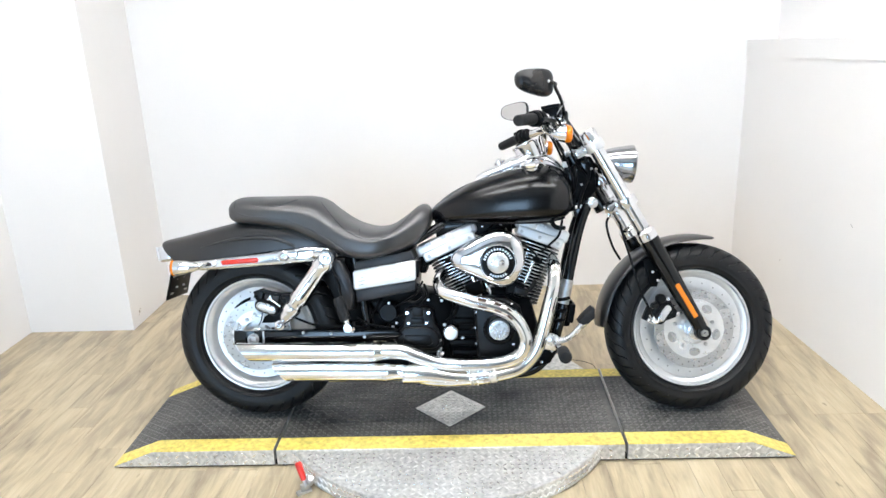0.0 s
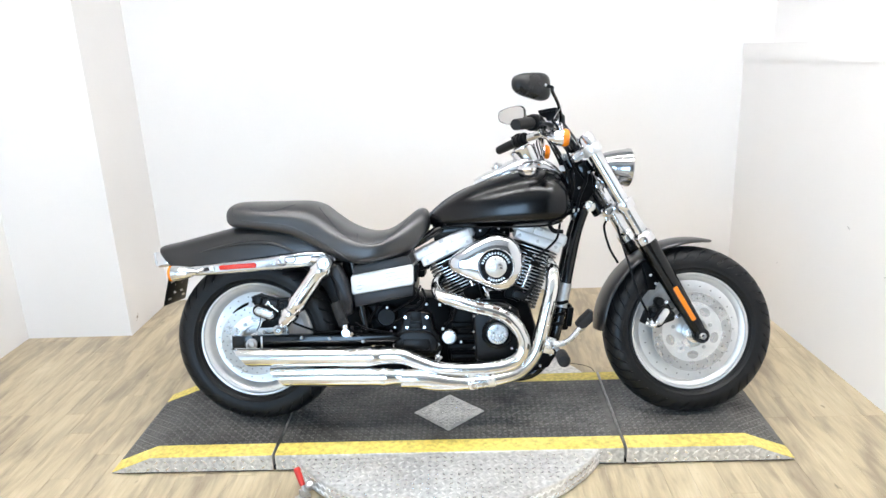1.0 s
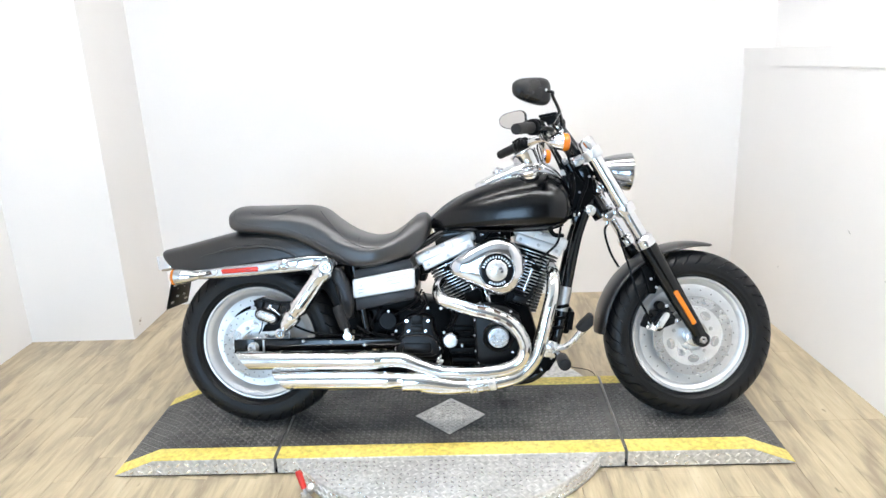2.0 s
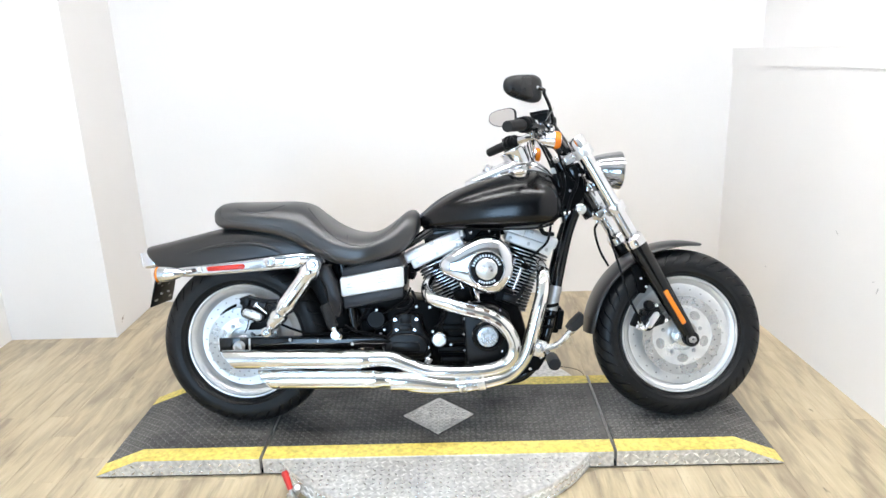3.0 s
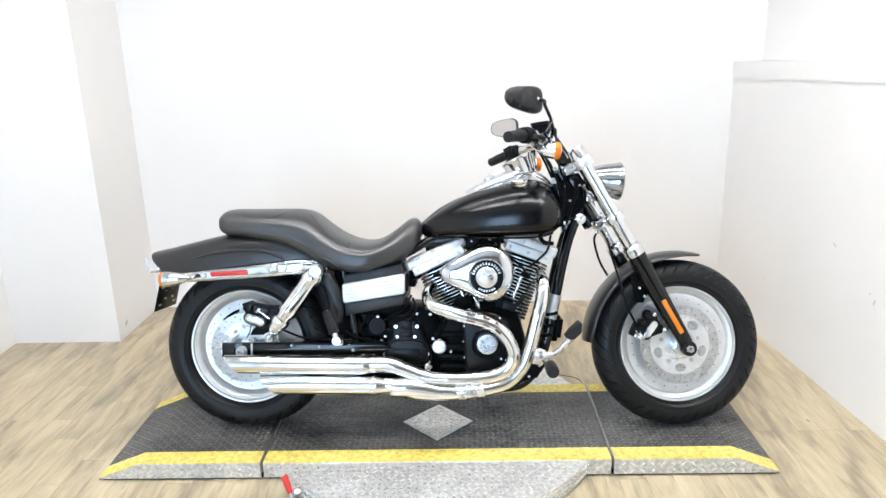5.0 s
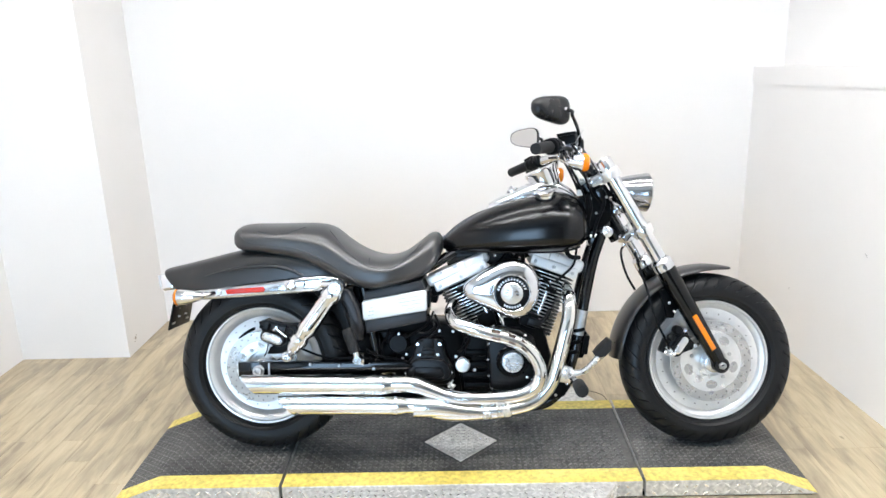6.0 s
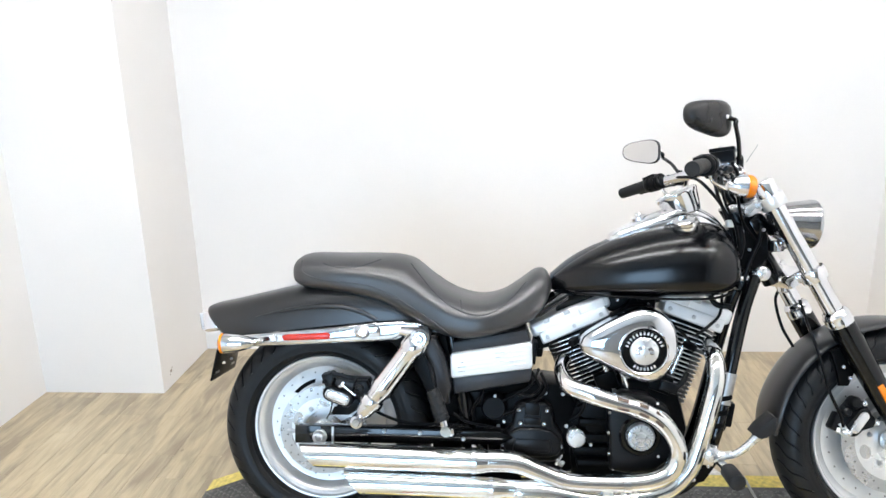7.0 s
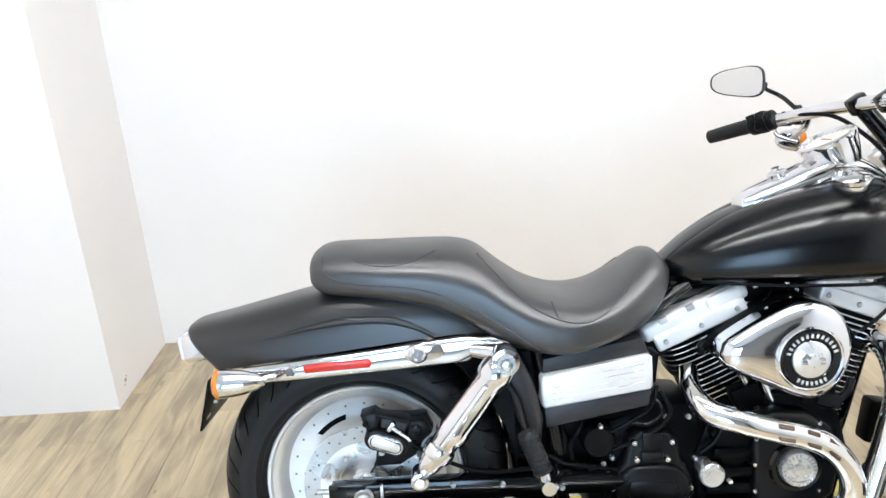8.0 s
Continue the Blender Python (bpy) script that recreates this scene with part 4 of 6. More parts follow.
# mirrors
def mirror(s, c, toe, k0, wide, deep, label):
    """Rounded trapezoid head; its glass looks back and inwards."""
    ux = Vector((-math.cos(toe), s * math.sin(toe), 0))
    uz = Vector((0, 0, 1))
    nrm = Vector((-math.sin(toe), -s * math.cos(toe), 0))
    pts = []
    for k in range(36):
        a = 2 * math.pi * k / 36
        u, v = math.copysign(abs(math.cos(a)) ** 0.62, math.cos(a)), math.copysign(abs(math.sin(a)) ** 0.62, math.sin(a))
        pts.append((k0 * u * wide, k0 * (v * (0.0410 - 0.0065 * u) + 0.007 * u * (v < 0))))
    def ring(k, d):
        return [c + ux * (p[0] * k) + uz * (p[1] * k) + nrm * d for p in pts]
    shell = skin(bmesh.new(), [ring(0.97, 0.004), ring(1.0, 0.002), ring(1.0, -0.006 * deep), ring(0.97, -0.014 * deep), ring(0.88, -0.022 * deep), ring(0.68, -0.028 * deep), ring(0.35, -0.031 * deep)])
    mr = part("mirror", shell, SHELL, bar, label, sharp=60)
    part("mirror_glass", skin(bmesh.new(), [ring(0.925, 0.0035), ring(0.925, 0.0052)]), GLASS, mr, "mirror glass")
    j = c - ux * 0.040 - nrm * 0.030
    foot = Vector((0.286 - 0.006 * s, BY + s * 0.225, 1.062))
    knee = j - nrm * 0.006 - ux * 0.020 + uz * -0.008
    part("mirror_stem", tube([foot, foot + (knee - foot) * 0.5 + Vector((0.002, 0, 0)), knee + uz * -0.012, knee, j + nrm * 0.004], 0.0055, n=12, steps=5), GLOSS, mr, "black mirror stem")
    part("pivot_bolt", lathe([(0, 0), (0.0055, 0), (0.0045, 0.004), (0, 0.005)], j + nrm * 0.002, -nrm, n=12, cap=False), ALLOY, mr)
    part("stem_foot", lathe([(0.010, -0.02), (0.010, 0.006), (0.007, 0.014), (0, 0.014)], foot, (0, 0, 1), n=14, cap=False), GLOSS, mr)


mirror(-1, Vector((0.174, -0.268, 1.159)), radians(25), 1.0, 0.070, 1.0, "black mirror seen from its shell")
mirror(1, Vector((0.190, 0.40, 1.148)), radians(42), 0.90, 0.076, 0.55, "black-rimmed mirror showing pale glass")

# fuel tank, console and dial
TANK = [(-0.168, 0.742, 0.718, 0.022), (-0.150, 0.764, 0.709, 0.052), (-0.10, 0.803, 0.704, 0.088), (-0.03, 0.845, 0.702, 0.118), (0.05, 0.878, 0.701, 0.142), (0.13, 0.902, 0.701, 0.158), (0.20, 0.914, 0.702, 0.165), (0.26, 0.912, 0.706, 0.162), (0.305, 0.892, 0.718, 0.147), (0.330, 0.862, 0.738, 0.122), (0.343, 0.825, 0.765, 0.080), (0.346, 0.805, 0.785, 0.03)]
rings = []
for x, zt, zb, w in catmull(TANK, 6):
    ring = oval(x, zt, zb, w, 0.36, 2.25, 3.4, 64)
    out = []
    for px, y, z in ring:
        if z > zb + (zt - zb) * 0.4:
            z -= 0.022 * max(0.0, 1 - abs(y) / 0.045) ** 1.5 * min(1, w / 0.12)
        out.append((px, y, z))
    rings.append(out)
tank = part("fuel_tank", skin(bmesh.new(), rings), SATIN, bike, "satin black teardrop fuel tank", sharp=60)
part("tank_seam", merged(*[tube([(x, s * w * 0.90, zb + 0.006) for x, zt, zb, w in TANK[2:9]], 0.0035, n=8, steps=4) for s in (-1, 1)]), BLACK, tank)
# narrow strip between the seat and the console
strip = []
for x, z in catmull([(-0.163, 0.752), (-0.11, 0.797), (-0.05, 0.832), (0.012, 0.856)], 5):
    strip.append([(x, -0.027, z - 0.02), (x, -0.026, z - 0.002), (x, -0.018, z + 0.003), (x, 0.018, z + 0.003), (x, 0.026, z - 0.002), (x, 0.027, z - 0.02)])
part("tank_strip", skin(bmesh.new(), strip), VINYL, tank, "black leather tank strip")
rings = []
for x, zt, zb, w in catmull([(0.0, 0.872, 0.845, 0.030), (0.03, 0.890, 0.855, 0.042), (0.08, 0.912, 0.87, 0.050), (0.13, 0.936, 0.88, 0.055), (0.19, 0.955, 0.885, 0.056), (0.24, 0.950, 0.885, 0.052), (0.285, 0.925, 0.88, 0.044), (0.315, 0.893, 0.868, 0.034)], 5):
    rings.append(oval(x, zt, zb, w, 0.3, 2.6, 4, 32))
con = part("console", skin(bmesh.new(), rings), CHROME, tank, "chrome tank console", sharp=60)
DN, DC = Vector((-math.sin(radians(26)), 0, math.cos(radians(26)))), Vector((0.188, 0, 0.976))
part("dial_housing", lathe([(0.045, -0.055), (0.052, -0.03), (0.058, 0.002), (0.060, 0.006), (0.060, 0.013), (0.055, 0.016), (0.053, 0.010)], DC, DN, n=48, cap=False), CHROME, con, "chrome speedometer pod")
dial = part("dial", lathe([(0.0, 0.009), (0.054, 0.009)], DC, DN, n=40, cap=False), DIAL, con, "pale speedometer face")
part("needle", moved(block((0.002, 0.040, 0.001), (0, 0, 0), bevel=0), Matrix.Translation(DC + DN * 0.011) @ Matrix.Rotation(-radians(26), 4, "Y")), REDLENS, dial)
tick = None
for k in range(24):
    a = radians(k * 15)
    e1, e2 = Vector((math.cos(radians(26)), 0, math.sin(radians(26)))), Vector((0, 1, 0))
    mm = Matrix.Translation(DC + DN * 0.0102 + (e1 * math.cos(a) + e2 * math.sin(a)) * 0.046) @ Matrix.Rotation(-radians(26), 4, "Y") @ Matrix.Rotation(a, 4, "Z")
    if tick is None:
        tick = part("tick", block((0.008, 0.0015, 0.0006), bevel=0), DARKGAP, dial, m=mm)
    else:
        again("tick", tick, dial, mm)
part("ignition_switch", lathe([(0.0, 0.0), (0.021, 0.0), (0.021, 0.008), (0.016, 0.012), (0.010, 0.013), (0.008, 0.020), (0, 0.020)], (0.085, 0, 0.912), (-0.35, 0, 0.94), n=24, cap=False), CHROME, con)
for s in (-1, 1):
    part("fuel_cap", lathe([(0.0, -0.02), (0.030, -0.02), (0.031, 0.0), (0.036, 0.004), (0.037, 0.012), (0.032, 0.017), (0.015, 0.020), (0, 0.021)], (0.193, s * 0.085, 0.902), (-0.12, s * 0.28, 0.95), n=36, cap=False), CHROME, tank, "chrome fuel cap")

# seat
SEAT = [(-0.896, 0.78, 0.748, 0.072), (-0.89, 0.793, 0.73, 0.096), (-0.872, 0.803, 0.717, 0.114), (-0.84, 0.807, 0.71, 0.126), (-0.76, 0.807, 0.702, 0.136), (-0.66, 0.808, 0.682, 0.141), (-0.6, 0.806, 0.655, 0.146), (-0.555, 0.793, 0.63, 0.152), (-0.505, 0.755, 0.608, 0.16), (-0.455, 0.723, 0.588, 0.168), (-0.4, 0.703, 0.58, 0.172), (-0.35, 0.698, 0.585, 0.17), (-0.3, 0.709, 0.598, 0.158), (-0.25, 0.739, 0.612, 0.138), (-0.21, 0.768, 0.635, 0.118), (-0.182, 0.771, 0.668, 0.1), (-0.166, 0.753, 0.705, 0.08), (-0.16, 0.735, 0.722, 0.05)]
SEATF = catmull(SEAT, 6)


def seat_row(x):
    return [float(np.interp(x, SEATF[:, 0], SEATF[:, k])) for k in (1, 2, 3)]


def dish(x, y, z, w, zt, zb):
    f = math.exp(-((x + 0.37) / 0.11) ** 2)
    if z > zb + (zt - zb) * 0.6:
        z -= 0.008 * f * max(0, 1 - (y / (0.8 * w)) ** 2)
    return z


rings = []
for x, zt, zb, w in SEATF:
    rings.append([(px, y, dish(px, y, z, w, zt, zb)) for px, y, z in oval(x, zt, zb, w, 0.45, 2.3, 4.4, 72)])
seat = part("seat", skin(bmesh.new(), rings), VINYL, bike, "black vinyl two-up seat with stitched seams", sharp=70)


def seat_side(x, z, s):
    """The place on the seat's flank at that height."""
    zt, zb, w = seat_row(x)
    zc = zb + (zt - zb) * 0.45
    e, f = (2.3, (z - zc) / (zt - zc)) if z >= zc else (4.4, (zc - z) / (zc - zb))
    q = min(1.0, abs(f)) ** (e / 2)
    return (x, s * (w + 0.0004) * math.sqrt(max(0.0, 1 - q * q)) ** (2 / e), z)


def piping(rows, s, r=0.0017):
    rows = catmull(rows, 5)
    return part("seam", tube([seat_side(x, z, s) for x, z in rows], r, n=6, steps=1), THREAD, seat, "stitched seam")


for s in (-1, 1):
    piping([(-0.866, 0.790), (-0.858, 0.763), (-0.83, 0.748), (-0.79, 0.740), (-0.722, 0.734), (-0.657, 0.724), (-0.592, 0.697), (-0.506, 0.649), (-0.441, 0.603)], s)
    piping([(-0.80, 0.785), (-0.765, 0.777), (-0.732, 0.775), (-0.69, 0.780), (-0.64, 0.796)], s)
    piping([(-0.556, 0.785), (-0.524, 0.752), (-0.481, 0.709), (-0.437, 0.678), (-0.382, 0.658), (-0.327, 0.662), (-0.271, 0.700), (-0.235, 0.738)], s)
piping([(-0.412, 0.69), (-0.408, 0.675), (-0.405, 0.668)], -1)

# rear fender with its raised rib, tail lamp, plate bracket
rings = []
for x, zt, zb, w in catmull([(-1.166, 0.640, 0.571, 0.088), (-1.157, 0.650, 0.569, 0.098), (-1.09, 0.665, 0.572, 0.106), (-1.0, 0.687, 0.580, 0.112), (-0.9, 0.711, 0.594, 0.117), (-0.78, 0.735, 0.610, 0.120), (-0.66, 0.735, 0.624, 0.120), (-0.58, 0.700, 0.628, 0.118), (-0.53, 0.655, 0.60, 0.112)], 6):
    ring = []
    for inner in (0, 1):
        for j in range(25):
            a = math.pi * (j if not inner else 24 - j) / 24
            c, s = math.cos(a), math.sin(a)
            z = zb + (zt - zb - 0.004 * inner) * abs(s) ** 0.72
            lean = 0.95 * (zt - z) * max(0.0, (-1.02 - x) / 0.15)
            ring.append((x + lean, (w - 0.004 * inner) * math.copysign(abs(c) ** 0.6, c), z))
    rings.append(ring)
rf = part("rear_fender", skin(bmesh.new(), rings), FENDER, bike, "satin black rear mudguard", sharp=55)
for s in (-1, 1):
    part("rib", tube([(-1.00, s * 0.1085, 0.628), (-0.928, s * 0.1095, 0.645), (-0.86, s * 0.1110, 0.658), (-0.793, s * 0.1125, 0.664), (-0.737, s * 0.1135, 0.662), (-0.682, s * 0.1140, 0.647), (-0.645, s * 0.1145, 0.628)], [0.0008, 0.0045, 0.0070, 0.0085, 0.0088, 0.0085, 0.008], n=16, steps=6), FENDER, rf)
part("inner_fender", prism([(-0.66, 0.66), (-0.60, 0.67), (-0.53, 0.635), (-0.485, 0.52), (-0.472, 0.42), (-0.485, 0.33), (-0.491, 0.354), (-0.507, 0.419), (-0.546, 0.494), (-0.603, 0.556), (-0.649, 0.588)], -0.095, 0.095, 0.012), PLASTIC, rf, "black inner mudguard")
tl = part("tail_lamp", block((0.050, 0.12, 0.060), (-1.152, 0, 0.602), (0, -8, 0), 0.012, 3), CHROME, bike, "chrome tail lamp housing")
part("lamp_lens", block((0.014, 0.11, 0.050), (-1.178, 0, 0.602), (0, -8, 0), 0.005, 3), CLEAR, tl, "clear tail lamp lens")
pb = part("plate_bracket", moved(block((0.005, 0.185, 0.112), (0, 0, 0), bevel=0.002), Matrix.Translation((-1.128, 0, 0.488)) @ Matrix.Rotation(radians(13), 4, "Y")), PLASTIC, bike, "black plate bracket")
part("bracket_arm", tube([(-1.12, 0, 0.54), (-1.10, 0, 0.58), (-1.05, 0, 0.62)], 0.012, n=10), PLASTIC, pb)
for zz in (0.455, 0.52):
    for yy in (-0.06, 0.06):
        part("slot", block((0.0075, 0.024, 0.007), (-1.128 + (zz - 0.488) * 0.23, yy, zz), (0, 13, 0), bevel=0), STEEL, pb)
bolts(pb, [(-1.127, yy, zz) for yy in (-0.03, 0.03) for zz in (0.475, 0.505)], 0.004, 0.006, STEEL, axis=(1, 0, 0))

# chrome fender struts, reflectors, rear signals
for s in (-1, 1):
    st = part("fender_strut", prism([(-1.045, 0.567), (-1.03, 0.581), (-0.97, 0.5865), (-0.76, 0.6092), (-0.66, 0.623), (-0.58, 0.631), (-0.535, 0.628), (-0.500, 0.62), (-0.488, 0.6), (-0.50, 0.583), (-0.53, 0.585), (-0.555, 0.596), (-0.585, 0.578), (-0.70, 0.5692), (-0.98, 0.5504), (-1.035, 0.551)], s * 0.124, s * 0.143, 0.005, 3), CHROME, bike, "chrome fender strut")
    face = []
    for x, z0, z1 in catmull([(-1.036, 0.556, 0.568), (-1.02, 0.5535, 0.579), (-0.97, 0.5535, 0.5840), (-0.76, 0.5675, 0.6067), (-0.66, 0.575, 0.6205), (-0.60, 0.580, 0.6265), (-0.560, 0.600, 0.6285), (-0.545, 0.604, 0.6265)], 4):
        face.append([(x, s * (0.141 + 0.0055 * math.cos(q) ** 0.6), (z0 + z1) / 2 + (z1 - z0) / 2 * math.sin(q)) for q in (radians(k) for k in range(-90, 91, 12))])
    part("strut_face", skin(bmesh.new(), face, closed=True), CHROME, st, "rounded chrome face of the strut", sharp=60)
    part("strut_boss", prism(kidney(-0.668, 0.6025, 0.045, 0.034, 4), s * 0.140, s * 0.1495, 0.003, 2), CHROME, st, "oblong chrome boss")
    part("strut_knuckle", tube([(-0.575, s * 0.142, 0.604), (-0.545, s * 0.150, 0.601), (-0.515, s * 0.160, 0.599)], [0.014, 0.017, 0.020], n=16, steps=4), CHROME, st, "chrome knuckle to the shock")
    part("reflector", prism([(-0.9035, 0.5702), (-0.776, 0.5774), (-0.771, 0.587), (-0.778, 0.5954), (-0.900, 0.5873), (-0.909, 0.5836)], s * 0.1435, s * 0.1515, 0.002, 2), REDLENS, st, "red reflector")
    part("strut_bolt", lathe([(0.019, -0.004), (0.019, 0.003), (0.015, 0.008), (0.012, 0.009), (0.010, 0.006), (0, 0.006)], (-0.680, s * 0.1465, 0.6006), (0, s, 0), n=28, cap=False), CHROME, st)
    part("strut_bolt", lathe([(0.011, -0.004), (0.011, 0.003), (0.008, 0.006), (0, 0.006)], (-0.934, s * 0.1465, 0.5752), (0, s, 0), n=20, cap=False), CHROME, st)
    sc = (-1.036, s * 0.180, 0.566)
    sg = part("turn_signal", lathe([(0.0, 0.062), (0.008, 0.060), (0.016, 0.045), (0.023, 0.020), (0.0265, -0.005), (0.0275, -0.022), (0.0275, -0.028), (0.024, -0.028)], sc, (1, 0, 0.05), n=28, cap=False), CHROME, st, "chrome bullet turn signal")
    part("signal_lens", lathe([(0.0282, -0.0255), (0.0282, -0.033), (0.022, -0.038), (0.010, -0.040), (0, -0.041)], sc, (1, 0, 0.05), n=28, cap=False), AMBER, sg, "amber lens")
    part("signal_stalk", tube([(-0.985, s * 0.178, 0.5703), (-0.965, s * 0.172, 0.5726), (-0.95, s * 0.150, 0.5739)], 0.008, n=10), CHROME, sg)

# shocks
for s in (-1, 1):
    a, b = Vector((-0.513, s * 0.195, 0.599)), Vector((-0.684, s * 0.195, 0.367))
    d = b - a
    ln_ = d.length
    sh = part("shock_absorber", lathe([(0.018, 0.0), (0.030, 0.012), (0.034, 0.03), (0.034, 0.045), (0.031, 0.05), (0.031, 0.16), (0.033, 0.165), (0.033, 0.185), (0.027, 0.195), (0.025, ln_ - 0.05), (0.022, ln_ - 0.028), (0.014, ln_ - 0.015), (0.012, ln_)], a, d, n=36, cap=True), CHROME, bike, "chrome covered rear shock absorber")
    for c, r in ((a, 0.026), (b, 0.017)):
        part("shock_eye", lathe([(r * 0.5, -0.024), (r, -0.024), (r * 1.05, -0.018), (r * 1.05, 0.018), (r, 0.024), (r * 0.62, 0.026), (r * 0.6, 0.022), (r * 0.55, 0.030), (0, 0.030)], c, (0, s, 0), n=28, cap=False), CHROME, sh, "chrome shock eye")
    rib = [tuple(a + d * f + Vector((-0.006, s * 0.0305, 0.0044))) for f in (0.20, 0.70)]
    part("cover_rib", tube(rib, 0.0055, n=12), CHROME, sh)
    part("lower_collar", lathe([(0.020, 0.0), (0.030, 0.002), (0.0315, 0.008), (0.0315, 0.020), (0.029, 0.026), (0.020, 0.028)], a + d * 0.73, d, n=32, cap=False), CHROME, sh, "chrome collar")
    part("eye_bolt", merged(lathe([(0.0, 0.0), (0.019, 0.0), (0.019, 0.004), (0.0175, 0.006), (0.012, 0.006)], a + Vector((0, s * 0.030, 0)), (0, s, 0), n=28, cap=False), lathe([(0.0, 0.004), (0.0115, 0.004), (0.0115, 0.012), (0.009, 0.015), (0.0, 0.016)], a + Vector((0, s * 0.030, 0)), (0, s, 0), n=6, cap=False)), SOFTCHROME, sh, "chrome bolt and washer")
    groove = [tuple(a + d * f + Vector((0.010, s * 0.0285, -0.0074))) for f in (0.24, 0.46, 0.68)]
    part("cover_groove", tube(groove, [0.0012, 0.0026, 0.0012], n=8), BLACK, sh, "narrow dark slot in the cover")
    part("cover_seam", lathe([(0.0275, 0.0), (0.0285, 0.001), (0.0285, 0.004), (0.0275, 0.005)], a + d * 0.78, d, n=28, cap=False), STEEL, sh)

# swingarm, rear axle, frame tubes
sw = None
for s in (-1, 1):
    sw = part("swingarm", prism([(-0.876, 0.285), (-0.868, 0.327), (-0.775, 0.331), (-0.60, 0.334), (-0.30, 0.334), (-0.26, 0.318), (-0.30, 0.294), (-0.77, 0.284)], s * 0.112, s * 0.148, 0.006), GLOSS, bike, "gloss black swingarm")
    part("axle_nut", lathe([(0.021, -0.002), (0.021, 0.004), (0.0165, 0.006), (0.0165, 0.017), (0.0145, 0.020), (0.0095, 0.020), (0.0085, 0.006), (0, 0.006)], (-0.803, s * 0.147, 0.303), (0, s, 0), n=24, cap=False), STEEL, sw, "hollow steel axle end")
    part("adjuster_plate", block((0.006, 0.008, 0.042), (-0.765, s * 0.149, 0.309), bevel=0.001), STEEL, sw)
    part("adjuster_bolt", tube([(-0.90, s * 0.13, 0.309), (-0.872, s * 0.13, 0.309)], 0.006, n=10), STEEL, sw)
    part("end_cap", block((0.075, 0.006, 0.05), (-0.835, s * 0.149, 0.307), bevel=0.002), GLOSS, sw)
part("cross_member", block((0.085, 0.20, 0.095), (-0.448, 0, 0.272), bevel=0.014, seg=3), BLACK, bike, "black frame cross member")
FRAME = [
    ("downtube", [(0.392, 0.045, 0.762), (0.362, 0.06, 0.68), (0.334, 0.075, 0.56), (0.308, 0.085, 0.43), (0.286, 0.09, 0.33), (0.255, 0.09, 0.24), (0.21, 0.09, 0.185), (0.15, 0.09, 0.165), (0.0, 0.09, 0.160), (-0.28, 0.09, 0.165)], 0.0185),
    ("seat_rail", [(-0.12, 0.05, 0.70), (-0.25, 0.085, 0.63), (-0.40, 0.105, 0.60), (-0.52, 0.112, 0.605), (-0.60, 0.115, 0.615)], 0.014),
    ("frame_post", [(-0.44, 0.10, 0.59), (-0.42, 0.10, 0.48), (-0.40, 0.10, 0.36), (-0.385, 0.10, 0.24), (-0.30, 0.09, 0.17)], 0.016),
]
for nm, pts, r in FRAME:
    for s in (-1, 1):
        part(nm, tube([(x, s * y, z) for x, y, z in pts], r, n=16, steps=5), GLOSS, bike, "gloss black frame tube")
part("backbone", tube([(0.39, 0, 0.80), (0.30, 0, 0.77), (0.10, 0, 0.715), (-0.15, 0, 0.685)], 0.045, n=16, steps=4), GLOSS, bike, "gloss black backbone tube")
neck = part("frame_neck", merged(prism([(0.345, 0.80), (0.375, 0.85), (0.435, 0.81), (0.425, 0.765), (0.405, 0.745), (0.385, 0.70), (0.35, 0.72)], -0.040, 0.040, 0.012), block((0.06, 0.10, 0.09), (0.352, 0, 0.86), (0, -29, 0), 0.01), block((0.045, 0.12, 0.05), (0.395, 0, 0.905), (0, -29, 0), 0.01), block((0.03, 0.085, 0.06), (0.43, 0.02, 0.85), (0, -29, 0), 0.01)), GLOSS, bike, "gloss black frame neck with wiring")
part("neck_cap", lathe([(0.0, 0.0), (0.019, 0.0), (0.019, 0.020), (0.015, 0.023), (0, 0.024)], (0.410, -0.040, 0.770), (0, -1, 0), n=28, cap=False), ALLOY, neck, "round silver cap")
part("horn_bracket", tube([(0.41, -0.035, 0.77), (0.37, -0.05, 0.757), (0.35, -0.055, 0.755)], 0.006, n=8), ALLOY, neck)
part("coil", merged(block((0.05, 0.05, 0.10), (0.318, 0, 0.367), (0, 8, 0), 0.012), block((0.02, 0.07, 0.07), (0.342, 0, 0.367), (0, 8, 0), 0.006)), BLACK, bike, "black voltage regulator")
part("tube_sleeve", tube([(0.322, -0.081, 0.500), (0.304, -0.087, 0.415)], 0.0205, n=16), STEEL, bike, "silver wrapped sleeve")
part("tube_band", merged(*[lathe([(0.0185, 0), (0.0235, 0), (0.0235, 0.012), (0.0185, 0.012)], (x, -0.0865, z), (-0.2, 0, 1), n=16, cap=False) for x, z in ((0.3075, 0.428), (0.297, 0.386), (0.290, 0.352))]), BLACK, bike)

# engine
eng = part("crankcase", merged(prism([(-0.10, 0.20), (-0.12, 0.33), (-0.08, 0.44), (0.0, 0.475), (0.10, 0.475), (0.19, 0.43), (0.215, 0.34), (0.19, 0.23), (0.12, 0.185), (-0.04, 0.18)], -0.095, 0.095, 0.02), prism([(-0.05, 0.30), (0.05, 0.40), (-0.02, 0.45), (-0.09, 0.40)], -0.12, -0.09, 0.008),), BLACK, bike, "black V-twin crankcase")
for hx, hz, hl in ((-0.045, 0.36, 0.08), (-0.045, 0.318, 0.11), (-0.045, 0.282, 0.11), (-0.04, 0.244, 0.10)):
    part("case_rib", block((hl, 0.05, 0.024), (hx, -0.105, hz), bevel=0.009), BLACK, eng)
